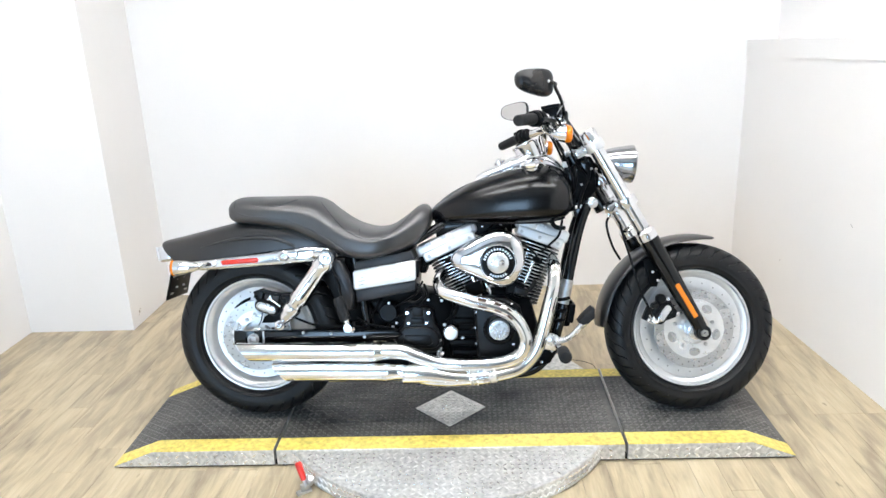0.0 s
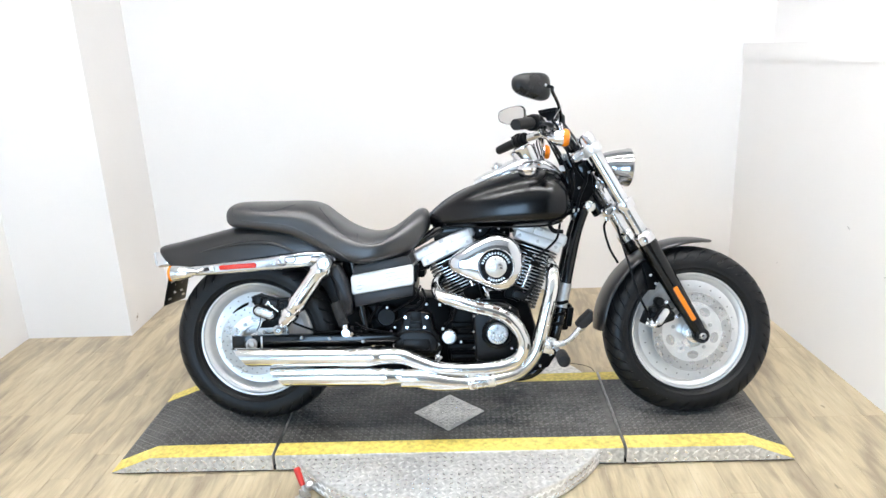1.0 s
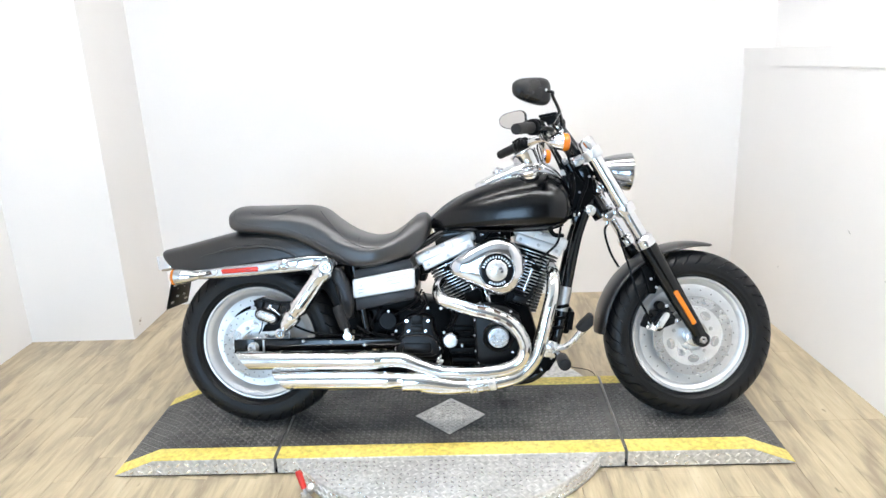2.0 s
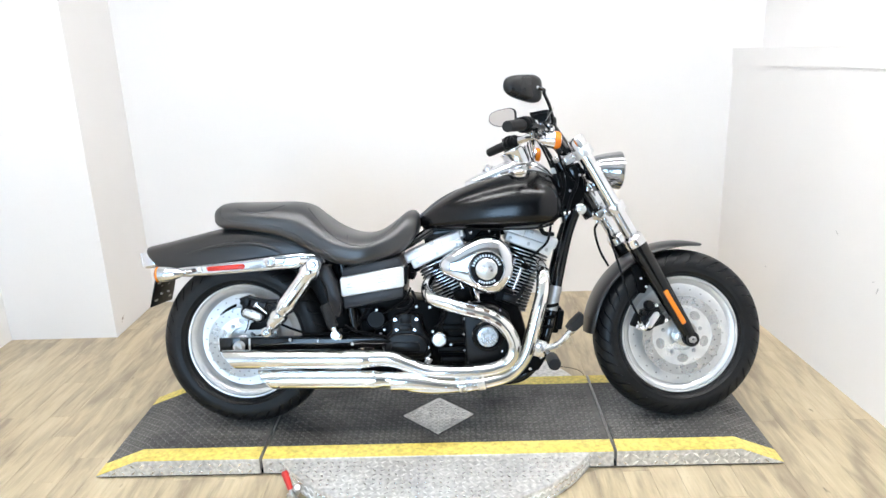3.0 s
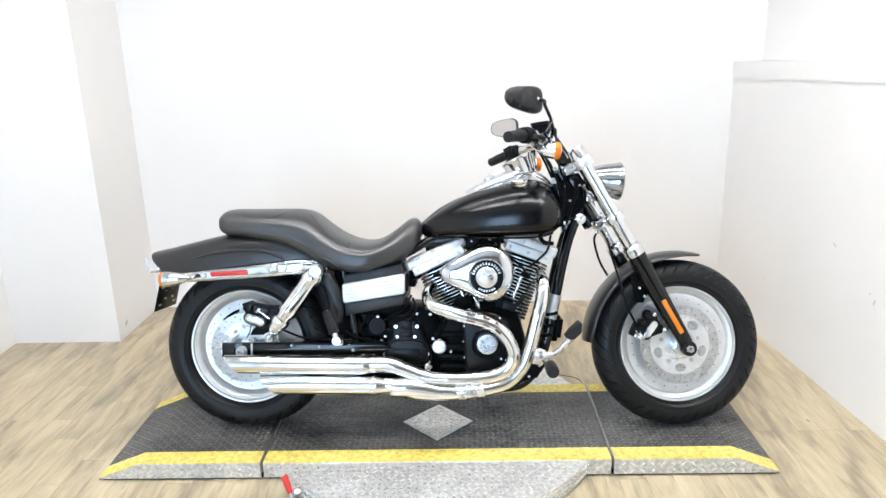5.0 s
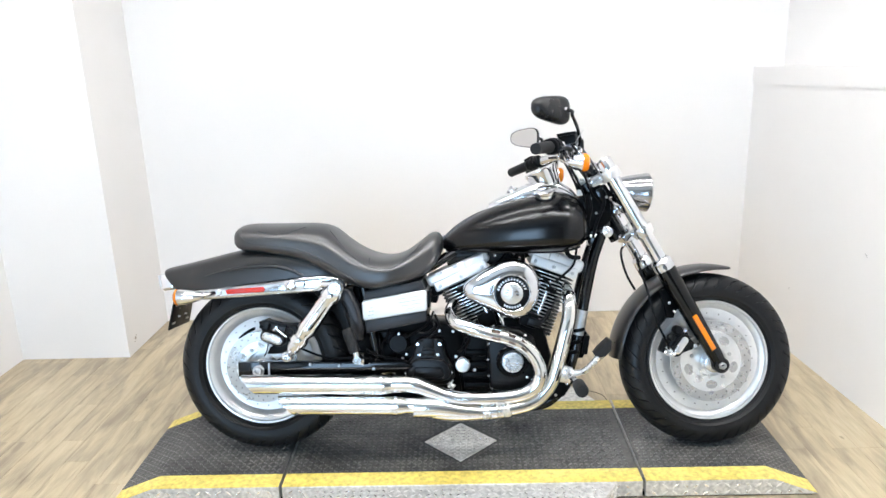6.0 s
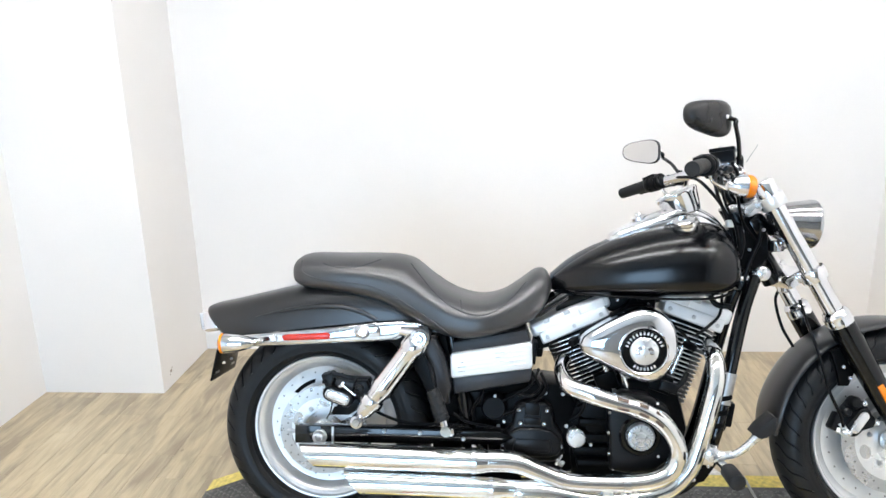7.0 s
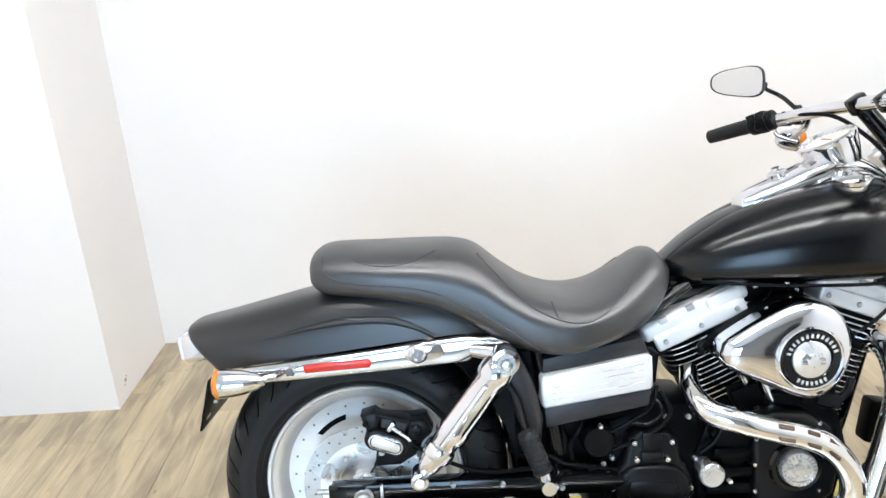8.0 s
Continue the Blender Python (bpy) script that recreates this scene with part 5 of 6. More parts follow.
cov = part("cam_cover", prism([(-0.014, 0.43), (0.03, 0.452), (0.10, 0.445), (0.15, 0.41), (0.168, 0.34), (0.158, 0.27), (0.115, 0.232), (0.05, 0.225), (-0.002, 0.236)], -0.09, -0.142, 0.012, 3), CASTING, eng, "black cam cover")
part("timer_ring", lathe([(0.037, -0.01), (0.056, -0.01), (0.056, 0.004), (0.051, 0.009), (0.043, 0.009), (0.041, 0.003)], (0.076, -0.140, 0.334), (0, -1, 0), n=40, cap=False), GLOSS, cov)
part("timer_cap", lathe([(0.0, 0.0), (0.0375, 0.0), (0.0375, 0.016), (0.0345, 0.021), (0.027, 0.022), (0.025, 0.019), (0.015, 0.019), (0.012, 0.023), (0, 0.023)], (0.076, -0.140, 0.334), (0, -1, 0), n=40, cap=False), ALLOY, cov, "polished round timer cover")
bolts(cov, [(-0.006, -0.140, 0.396), (-0.008, -0.140, 0.341), (-0.006, -0.140, 0.284), (0.006, -0.140, 0.240), (0.125, -0.140, 0.28), (0.12, -0.14, 0.425)], 0.0055, 0.006)
tb1 = None
for k in range(24):
    a = radians(15 * k)
    mm = Matrix.Translation((0.076 + 0.0308 * math.cos(a), -0.1625, 0.334 + 0.0308 * math.sin(a))) @ Matrix.Rotation(-(a - math.pi / 2), 4, "Y")
    if tb1 is None:
        tb1 = part("letter_bar", block((0.0038, 0.0012, 0.0068), bevel=0), STEEL, cov, m=mm)
    elif k % 6 != 5:
        again("letter_bar", tb1, cov, mm)
bolts(cov, [(0.076 + 0.020 * math.cos(radians(72 * k + 18)), -0.159, 0.334 + 0.020 * math.sin(radians(72 * k + 18))) for k in range(5)], 0.004, 0.004, STEEL)


def cylinder(base, tilt, r0, r1, p0, p1, label):
    """Finned barrel and head with a two-tier rocker box from r0 to r1 along its axis, from p0 to p1 across."""
    m = Matrix.Translation(base) @ Matrix.Rotation(radians(tilt), 4, "Y")
    cyl = part("cylinder", merged(lathe([(0.058, 0.14), (0.058, r0)], n=36, axis=(0, 0, 1)), block((0.11, 0.12, 0.05), (0, 0, r0 - 0.01), bevel=0.01)), BLACK, eng, label, m)
    fin = None
    count = int((r0 - 0.012 - 0.150) / 0.0122)
    for k in range(count):
        z = r0 - 0.012 - k * 0.0122
        big = k < 6
        sx, sy = (0.176, 0.152) if big else (0.152, 0.144)
        if k in (0, 6):
            bm = bmesh.new()
            n = 28
            pts = []
            for j in range(n):
                a = 2 * math.pi * j / n
                c, s = math.cos(a), math.sin(a)
                pts.append((sx / 2 * math.copysign(abs(c) ** 0.55, c), sy / 2 * math.copysign(abs(s) ** 0.55, s)))
            skin(bm, [[(x, y, -0.0013) for x, y in pts], [(x, y, 0.0013) for x, y in pts]])
            for f in bm.faces:
                f.material_index = 1 if len(f.verts) == 4 else 0
            fin = part("fin", bm, [BLACK, ALLOY], cyl, "black fin with a machined edge", Matrix.Translation((0, 0, z)))
        else:
            again("fin", fin, cyl, Matrix.Translation((0, 0, z)))
    h, l, c = r1 - r0, p1 - p0, (p0 + p1) / 2
    rb = part("rocker_box", merged(block((l * 0.86, 0.164, h * 0.55), (c, 0, r0 + h * 0.27), bevel=0.007, seg=3), block((l, 0.150, h * 0.62), (c, 0, r0 + h * 0.68), bevel=0.014, seg=3), block((l * 0.34, 0.158, h * 0.5), (c + l * 0.28 * (1 if tilt < 0 else -1), 0, r0 + h * 0.70), bevel=0.010, seg=3)), SILVER, cyl, "silver rocker box")
    bolts(rb, [(c + x * l, -0.081, r0 + h * 0.25) for x in (-0.34, 0.0, 0.34)], 0.006, 0.005, STEEL)
    for x in (-0.28, -0.02):
        part("rocker_notch", block((0.018, 0.012, 0.012), (c + x * l, -0.072, r0 + h * 0.90), bevel=0.003), STEEL, rb)
    return cyl, m.inverted()


rearc, rinv = cylinder((0.056, 0, 0.268), -24.5, 0.368, 0.432, -0.112, 0.122, "black finned rear cylinder with silver fin edges")
frontc, finv = cylinder((0.090, 0, 0.272), 19.5, 0.384, 0.452, -0.100, 0.098, "black finned front cylinder with silver fin edges")
part("top_mount", merged(block((0.13, 0.10, 0.06), (0.062, 0, 0.685), bevel=0.01), block((0.05, 0.12, 0.03), (0.055, 0, 0.655), bevel=0.006)), BLACK, eng)
bolts(eng, [(0.02, -0.05, 0.69), (0.045, -0.05, 0.675), (0.085, -0.05, 0.695), (0.105, -0.05, 0.68)], 0.006, 0.008)
part("pushrod_cover", tube([(0.012, -0.092, 0.44), (-0.050, -0.088, 0.60)], 0.0095, n=14), CHROME, rearc, m=rinv)
part("pushrod_cover", tube([(0.05, -0.085, 0.44), (-0.012, -0.083, 0.60)], 0.011, n=14), CHROME, rearc, m=rinv)
part("pushrod_cover", tube([(0.118, -0.066, 0.44), (0.176, -0.064, 0.60)], 0.008, n=14), CHROME, frontc, m=finv)
part("pushrod_cover", tube([(0.150, -0.062, 0.43), (0.213, -0.060, 0.60)], 0.008, n=14), CHROME, frontc, m=finv)
part("tappet_block", block((0.06, 0.04, 0.05), (-0.01, -0.09, 0.47), (0, -20, 0), 0.008), BLACK, eng)
part("tappet_block", block((0.06, 0.04, 0.05), (0.135, -0.09, 0.47), (0, 20, 0), 0.008), BLACK, eng)
part("oil_fitting", merged(block((0.05, 0.03, 0.028), (0.155, -0.105, 0.462), (0, 18, 0), 0.006), tube([(0.165, -0.11, 0.455), (0.19, -0.11, 0.475), (0.205, -0.10, 0.50)], 0.008, n=10)), CASTING, eng, "black oil line fitting")

# air cleaner
AIR = [(-0.092, 0.583), (-0.082, 0.604), (-0.045, 0.63), (0.0, 0.656), (0.045, 0.677), (0.085, 0.683), (0.125, 0.671), (0.153, 0.64), (0.166, 0.598), (0.162, 0.5519), (0.138, 0.507), (0.098, 0.484), (0.058, 0.4886), (0.0, 0.5151), (-0.05, 0.537), (-0.082, 0.5577)]
AIRS = [tuple(p) for p in catmull(AIR + [AIR[0]], 5)[:-1]]
dome = []
for k, y in ((0.985, -0.136), (1.0, -0.150), (1.0, -0.172), (0.985, -0.184), (0.95, -0.191), (0.88, -0.1965), (0.76, -0.201), (0.60, -0.204), (0.40, -0.2055), (0.18, -0.206)):
    dome.append([(0.050 + (x - 0.050) * k, y, 0.584 + (z - 0.584) * k) for x, z in AIRS])
ac = part("air_cleaner", skin(bmesh.new(), dome), CHROME, bike, "chrome teardrop air cleaner cover", Matrix.Translation((0.0, 0.022, 0.0)), sharp=50)
part("backing_plate", prism([(x * 0.98 + 0.001, (z - 0.59) * 0.98 + 0.59) for x, z in AIR], -0.075, -0.138, 0.006, 2, smooth=3), BLACK, ac)
part("emblem_ring", lathe([(0.036, -0.03), (0.0585, -0.03), (0.0585, 0.003), (0.055, 0.007), (0.040, 0.007), (0.037, 0.004), (0.036, -0.03)], (0.073, -0.209, 0.575), (0, -1, 0), n=48, cap=False), GLOSS, ac, "black emblem ring")
part("emblem_bezel", lathe([(0.057, -0.03), (0.0635, -0.03), (0.0635, 0.003), (0.061, 0.006), (0.058, 0.004)], (0.073, -0.209, 0.575), (0, -1, 0), n=48, cap=False), CHROME, ac)
em = part("emblem_disc", lathe([(0.0, -0.002), (0.0365, -0.002), (0.0365, 0.006), (0.030, 0.010), (0.014, 0.012), (0.013, 0.016), (0.006, 0.018), (0, 0.018)], (0.073, -0.209, 0.575), (0, -1, 0), n=40, cap=False), ALLOY, ac, "chrome emblem disc")
part("emblem_relief", merged(prism([(0.048, 0.577), (0.058, 0.590), (0.069, 0.583), (0.073, 0.589), (0.077, 0.583), (0.088, 0.590), (0.098, 0.577), (0.086, 0.579), (0.079, 0.571), (0.073, 0.560), (0.067, 0.571), (0.060, 0.579)], -0.215, -0.226, 0.002, 2), block((0.046, 0.008, 0.009), (0.073, -0.221, 0.572), bevel=0.002)), SOFTCHROME, em, "raised winged shape on the disc")
bar1 = None
for k, aa in enumerate(list(range(20, 165, 12)) + list(range(238, 305, 11))):
    a = radians(aa)
    mm = Matrix.Translation((0.073 + 0.0475 * math.cos(a), -0.2165, 0.575 + 0.0475 * math.sin(a))) @ Matrix.Rotation(-(a - math.pi / 2), 4, "Y")
    if bar1 is None:
        bar1 = part("letter_bar", block((0.0046, 0.0014, 0.0088), bevel=0), ALLOY, ac, m=mm)
    else:
        again("letter_bar", bar1, ac, mm)

# gearbox cover, oil filler, battery box
gb = part("gearbox", prism([(-0.33, 0.20), (-0.34, 0.32), (-0.29, 0.42), (-0.20, 0.46), (-0.11, 0.45), (-0.07, 0.36), (-0.09, 0.21), (-0.2, 0.18)], -0.085, 0.085, 0.015), BLACK, bike, "black gearbox")
part("side_cover", prism([(-0.300, 0.262), (-0.296, 0.315), (-0.268, 0.345), (-0.258, 0.400), (-0.235, 0.412), (-0.18, 0.412), (-0.160, 0.400), (-0.150, 0.350), (-0.128, 0.318), (-0.122, 0.272), (-0.150, 0.246), (-0.28, 0.244)], -0.08, -0.128, 0.010, 3), CASTING, gb, "satin black gearbox side cover")
cvp = part("cover_panel", prism([(-0.290, 0.290), (-0.284, 0.318), (-0.262, 0.338), (-0.240, 0.344), (-0.186, 0.344), (-0.162, 0.338), (-0.139, 0.318), (-0.132, 0.290), (-0.142, 0.270), (-0.165, 0.262), (-0.258, 0.262), (-0.280, 0.270)], -0.12, -0.141, 0.008, 3), CASTING, gb, "satin black raised panel")
part("inner_panel", prism([(-0.266, 0.284), (-0.258, 0.314), (-0.166, 0.314), (-0.158, 0.284), (-0.170, 0.275), (-0.254, 0.275)], -0.135, -0.1455, 0.005, 2), CASTING, cvp)
part("cover_rib", prism([(-0.235, 0.350), (-0.235, 0.372), (-0.190, 0.372), (-0.190, 0.350)], -0.12, -0.137, 0.004, 2), CASTING, gb)
part("cover_rib", prism([(-0.232, 0.376), (-0.232, 0.412), (-0.192, 0.412), (-0.192, 0.376)], -0.12, -0.132, 0.004, 2), CASTING, gb)
part("breather_boss", lathe([(0.006, 0.0), (0.011, 0.0), (0.011, 0.03), (0.009, 0.033), (0.006, 0.033), (0.006, 0.02), (0, 0.02)], (-0.316, -0.10, 0.322), (0, -1, 0), n=18, cap=False), CASTING, gb)
bolts(gb, [(-0.249, -0.127, 0.392), (-0.173, -0.127, 0.392), (-0.244, -0.127, 0.355), (-0.181, -0.127, 0.355), (-0.292, -0.127, 0.292), (-0.134, -0.127, 0.292)], 0.0072, 0.009)
bolts(gb, [(-0.176, -0.095, 0.432), (-0.128, -0.095, 0.43), (-0.118, -0.11, 0.345), (-0.305, -0.10, 0.335), (-0.053, -0.13, 0.302), (-0.072, -0.1, 0.359)], 0.0055, 0.009, ALLOY)
part("filler_plug", lathe([(0.0, -0.06), (0.018, -0.06), (0.018, 0.0), (0.025, 0.002), (0.026, 0.014), (0.022, 0.019), (0, 0.020)], (-0.094, -0.132, 0.322), (0, -1, 0), n=24, cap=False), ALLOY, gb, "bright filler plug")
part("drain_tap", merged(tube([(-0.155, -0.11, 0.258), (-0.125, -0.115, 0.236)], 0.009, n=10), tube([(-0.13, -0.11, 0.262), (-0.145, -0.12, 0.236)], 0.005, n=8)), ALLOY, gb, "bright drain fitting")
part("shift_linkage", tube([(-0.352, -0.10, 0.31), (-0.33, -0.11, 0.312)], 0.016, n=14), ALLOY, gb)
part("starter", merged(lathe([(0, 0), (0.036, 0), (0.036, 0.09), (0.03, 0.10), (0, 0.10)], (-0.318, -0.02, 0.390), (0, -1, 0), n=28, cap=False), block((0.10, 0.12, 0.07), (-0.37, 0, 0.40), bevel=0.012)), PLASTIC, gb, "black starter motor")
bolts(gb, [(-0.315, -0.118, 0.425), (-0.343, -0.10, 0.372), (-0.29, -0.11, 0.352)], 0.0048, 0.008, ALLOY)
bx = part("battery_box", merged(prism([(-0.4342, 0.5430), (-0.4324, 0.5750), (-0.2326, 0.6130), (-0.2205, 0.5790)], 0.10, -0.130, 0.006, 2), prism([(-0.4278, 0.4290), (-0.4324, 0.4760), (-0.2150, 0.5090), (-0.2168, 0.4760), (-0.2224, 0.4690)], 0.10, -0.134, 0.008, 2), prism([(-0.4268, 0.4610), (-0.4287, 0.5560), (-0.2261, 0.5910), (-0.2233, 0.4910)], 0.09, -0.125, 0.006, 2)), GREYBOX, bike, "dark grey battery box cover")
bd = part("silver_band", prism([(-0.4296, 0.4750), (-0.4370, 0.4810), (-0.4389, 0.5360), (-0.4342, 0.5440), (-0.2243, 0.5800), (-0.2159, 0.5740), (-0.2141, 0.5150), (-0.2196, 0.5080)], 0.05, -0.143, 0.006, 3), SILVER, bx, "brushed silver side band")
for k in range(4):
    z0 = 0.494 + k * 0.0125
    part("band_groove", tube([(-0.4176, -0.1432, z0), (-0.2326, -0.1432, z0 + 0.031)], 0.0009, n=6), ALLOY, bd)
part("box_latch", block((0.014, 0.03, 0.032), (-0.216, -0.11, 0.5590), (0, 8, 0), 0.004), PLASTIC, bx)

part("box_bracket", merged(block((0.012, 0.05, 0.062), (-0.209, -0.105, 0.548), (0, 6, 0), 0.003), block((0.040, 0.12, 0.060), (-0.188, -0.01, 0.580), (0, -12, 0), 0.008), block((0.030, 0.10, 0.05), (-0.196, -0.01, 0.548), (0, 8, 0), 0.008)), BLACK, bx, "black coil and bracket")

# exhaust
RH = [(-0.125, -0.085, 0.525), (-0.136, -0.132, 0.503), (-0.118, -0.176, 0.474), (-0.070, -0.195, 0.459), (-0.01, -0.198, 0.441), (0.06, -0.198, 0.424), (0.112, -0.197, 0.399), (0.150, -0.195, 0.355), (0.165, -0.193, 0.305), (0.148, -0.193, 0.258), (0.10, -0.195, 0.232), (0.03, -0.197, 0.222), (-0.06, -0.198, 0.220), (-0.13, -0.198, 0.224), (-0.20, -0.198, 0.248), (-0.26, -0.198, 0.268), (-0.33, -0.198, 0.270)]
FH = [(0.258, -0.050, 0.578), (0.265, -0.085, 0.570), (0.270, -0.125, 0.545), (0.266, -0.156, 0.490), (0.244, -0.168, 0.405), (0.222, -0.170, 0.320), (0.200, -0.175, 0.262), (0.155, -0.180, 0.212), (0.10, -0.188, 0.190), (0.02, -0.193, 0.177), (-0.10, -0.196, 0.168), (-0.18, -0.197, 0.175), (-0.24, -0.198, 0.195), (-0.30, -0.198, 0.197)]
ex = part("rear_header", tube(RH, [0.020] * 2 + [0.024] * 12 + [0.026, 0.029, 0.031], n=22, steps=7), CHROME_WORN, bike, "chrome rear exhaust header with slotted heat shield")
fx = part("front_header", tube(FH, [0.020] * 2 + [0.0245] * 8 + [0.026, 0.027, 0.029, 0.030], n=22, steps=7), CHROME_WORN, bike, "chrome front exhaust header")
part("collector", tube([(-0.257, -0.199, 0.1905), (-0.235, -0.199, 0.1905), (-0.19, -0.198, 0.190), (-0.14, -0.197, 0.184), (-0.09, -0.196, 0.176), (-0.04, -0.195, 0.174)], [0.0350, 0.0355, 0.0345, 0.0315, 0.0282, 0.0255], n=30, steps=6), CHROME_WORN, fx, "fat chrome collector sleeve")
part("sleeve_lip", lathe([(0.0335, -0.001), (0.0365, -0.001), (0.0368, 0.003), (0.0355, 0.006)], (-0.257, -0.199, 0.1905), (1, 0, 0), n=32, cap=False), CHROME, fx)
SL = catmull(RH, 10)
for f in (42, 50, 58):
    a, b = Vector(SL[f]), Vector(SL[f + 4])
    d = (b - a).normalized()
    for up in (-0.006, 0.016):
        o = Vector((0, -0.0238 if up < 0 else -0.0175, up))
        part("slot", tube([a + o, (a + b) / 2 + o, b + o], 0.0052, n=8, steps=2, flat=0.55), HEATED, ex, "dark heat shield slot")
for p, d in (((0.045, -0.1965, 0.2225), (-1, 0, -0.05)), ((0.02, -0.1955, 0.177), (-1, 0, -0.08)), ((-0.13, -0.197, 0.224), (-1, 0, 0.3))):
    part("shield_clamp", lathe([(0.026, 0), (0.0275, 0.001), (0.0275, 0.018), (0.026, 0.019)], p, d, n=24, cap=False), CHROME, ex, "chrome shield clamp")
part("scuff_plate", tube([(0.065, -0.1945, 0.184), (0.04, -0.196, 0.1795), (0.0, -0.1965, 0.1745), (-0.025, -0.1965, 0.1725)], [0.0252, 0.0256, 0.0256, 0.0252], n=24, steps=4), SCRAPED, fx, "scraped and heat-stained lower shield")
for p in ((0.068, -0.1945, 0.1845), (-0.024, -0.1965, 0.1728), (-0.070, -0.1965, 0.1725)):
    part("shield_seam", lathe([(0.0248, 0), (0.0266, 0.001), (0.0266, 0.004), (0.0248, 0.005)], p, (-1, 0, -0.12), n=24, cap=False), CHROME, fx, "rolled chrome seam")


def muffler(z, x0, x1, y, cut, label):
    n = 36
    rings = []
    r = 0.0335
    prof = [(x1, 0.026), (x1 - 0.03, 0.0285), (x1 - 0.045, 0.0325), (x1 - 0.06, 0.0335), (x1 - 0.15, r), (x0 + 0.12, r)]
    for x, q in prof:
        rings.append([(x, y + q * math.cos(2 * math.pi * k / n), z + q * math.sin(2 * math.pi * k / n)) for k in range(n)])
    for q in (r, r - 0.003):
        rings.append([(x0 + (cut if True else 0) * (0.5 - 0.5 * math.sin(2 * math.pi * k / n)), y + q * math.cos(2 * math.pi * k / n), z + q * math.sin(2 * math.pi * k / n)) for k in range(n)])
    q = r - 0.004
    rings.append([(x0 + 0.13, y + q * math.cos(2 * math.pi * k / n), z + q * math.sin(2 * math.pi * k / n)) for k in range(n)])
    mf = part("muffler", skin(bmesh.new(), rings), CHROME_WORN, bike, label)
    part("band", merged(*[lathe([(r - 0.001, 0), (r + 0.0022, 0.002), (r + 0.0022, 0.014), (r - 0.001, 0.016)], (x, y, z), (1, 0, 0), n=36, cap=False) for x in (x1 - 0.075,)]), CHROME, mf)
    part("baffle", lathe([(0, 0), (r - 0.005, 0)], (x0 + 0.10, y, z), (1, 0, 0), n=24, cap=False), BLACK, mf)
    return mf


muffler(0.268, -0.845, -0.30, -0.200, 0.055, "upper chrome slash-cut muffler")
muffler(0.197, -0.722, -0.255, -0.200, 0.060, "lower chrome slash-cut muffler")
part("exhaust_bracket", merged(block((0.12, 0.03, 0.03), (-0.30, -0.165, 0.232), bevel=0.005), block((0.05, 0.10, 0.02), (-0.36, -0.12, 0.232), bevel=0.005)), BLACK, bike, "black exhaust bracket")
part("crossover", tube([(-0.26, -0.19, 0.205), (-0.22, -0.17, 0.17), (-0.20, -0.13, 0.150), (-0.20, 0.0, 0.150)], 0.021, n=16), BLUED, bike, "heat-blued chrome exhaust crossover")

part("frame_plate", merged(block((0.09, 0.17, 0.24), (-0.445, 0, 0.47), (0, 6, 0), 0.01), block((0.16, 0.14, 0.10), (-0.37, 0, 0.33), bevel=0.01), block((0.22, 0.16, 0.06), (-0.33, 0, 0.45), bevel=0.01)), BLACK, bike, "black inner frame plate")

# pegs, pedal, stand
pg = part("passenger_peg", tube([(-0.448, -0.235, 0.385), (-0.462, -0.228, 0.420), (-0.476, -0.222, 0.456), (-0.479, -0.221, 0.463)], [0.017, 0.019, 0.0185, 0.0165], n=18, steps=4), GRIP, bike, "folded ribbed grey rubber passenger peg")
rib = None
for f in range(7):
    p = Vector((-0.4475, -0.2352, 0.384)).lerp(Vector((-0.4755, -0.2222, 0.455)), (f + 0.6) / 7.2)
    m = Matrix.Translation(p) @ Vector((-0.028, 0.013, 0.071)).to_track_quat("Z", "Y").to_matrix().to_4x4()
    if rib is None:
        rib = part("rib", lathe([(0.016, -0.003), (0.0196, -0.002), (0.0196, 0.002), (0.016, 0.003)], (0, 0, 0), (0, 0, 1), n=20, cap=False), GRIP, pg, m=m)
    else:
        again("rib", rib, pg, m)
part("side_panel", prism([(-0.522, 0.592), (-0.478, 0.585), (-0.452, 0.530), (-0.434, 0.455), (-0.440, 0.405), (-0.462, 0.398), (-0.486, 0.455), (-0.508, 0.530)], -0.095, -0.150, 0.014, 3), GREYBOX, bike, "satin dark grey frame side panel")
part("side_lead", tube([(-0.505, -0.16, 0.545), (-0.482, -0.17, 0.505), (-0.472, -0.185, 0.462), (-0.462, -0.19, 0.425)], 0.003, n=8, steps=5), PLASTIC, bike)
part("peg_clevis", merged(tube([(-0.438, -0.235, 0.352), (-0.448, -0.235, 0.388)], 0.011, n=12), lathe([(0, -0.02), (0.014, -0.02), (0.014, 0.02), (0, 0.02)], (-0.44, -0.235, 0.362), (0, 1, 0), n=16, cap=False), tube([(-0.43, -0.225, 0.352), (-0.41, -0.16, 0.34), (-0.40, -0.10, 0.335)], 0.011, n=10)), CHROME, pg, "chrome peg clevis")
fc = part("foot_control", merged(tube([(0.250, -0.09, 0.285), (0.275, -0.16, 0.283), (0.295, -0.22, 0.268)], 0.011, n=12), block((0.05, 0.03, 0.06), (0.255, -0.115, 0.285), (0, 10, 0), 0.006)), CHROME, bike, "chrome forward foot control")
part("peg_rubber", lathe([(0, -0.006), (0.018, -0.006), (0.021, 0.0), (0.022, 0.060), (0.020, 0.068), (0.014, 0.071), (0, 0.071)], (0.292, -0.205, 0.270), (0.04, -0.99, -0.08), n=24, cap=False), GRIP, fc, "black rubber foot peg")
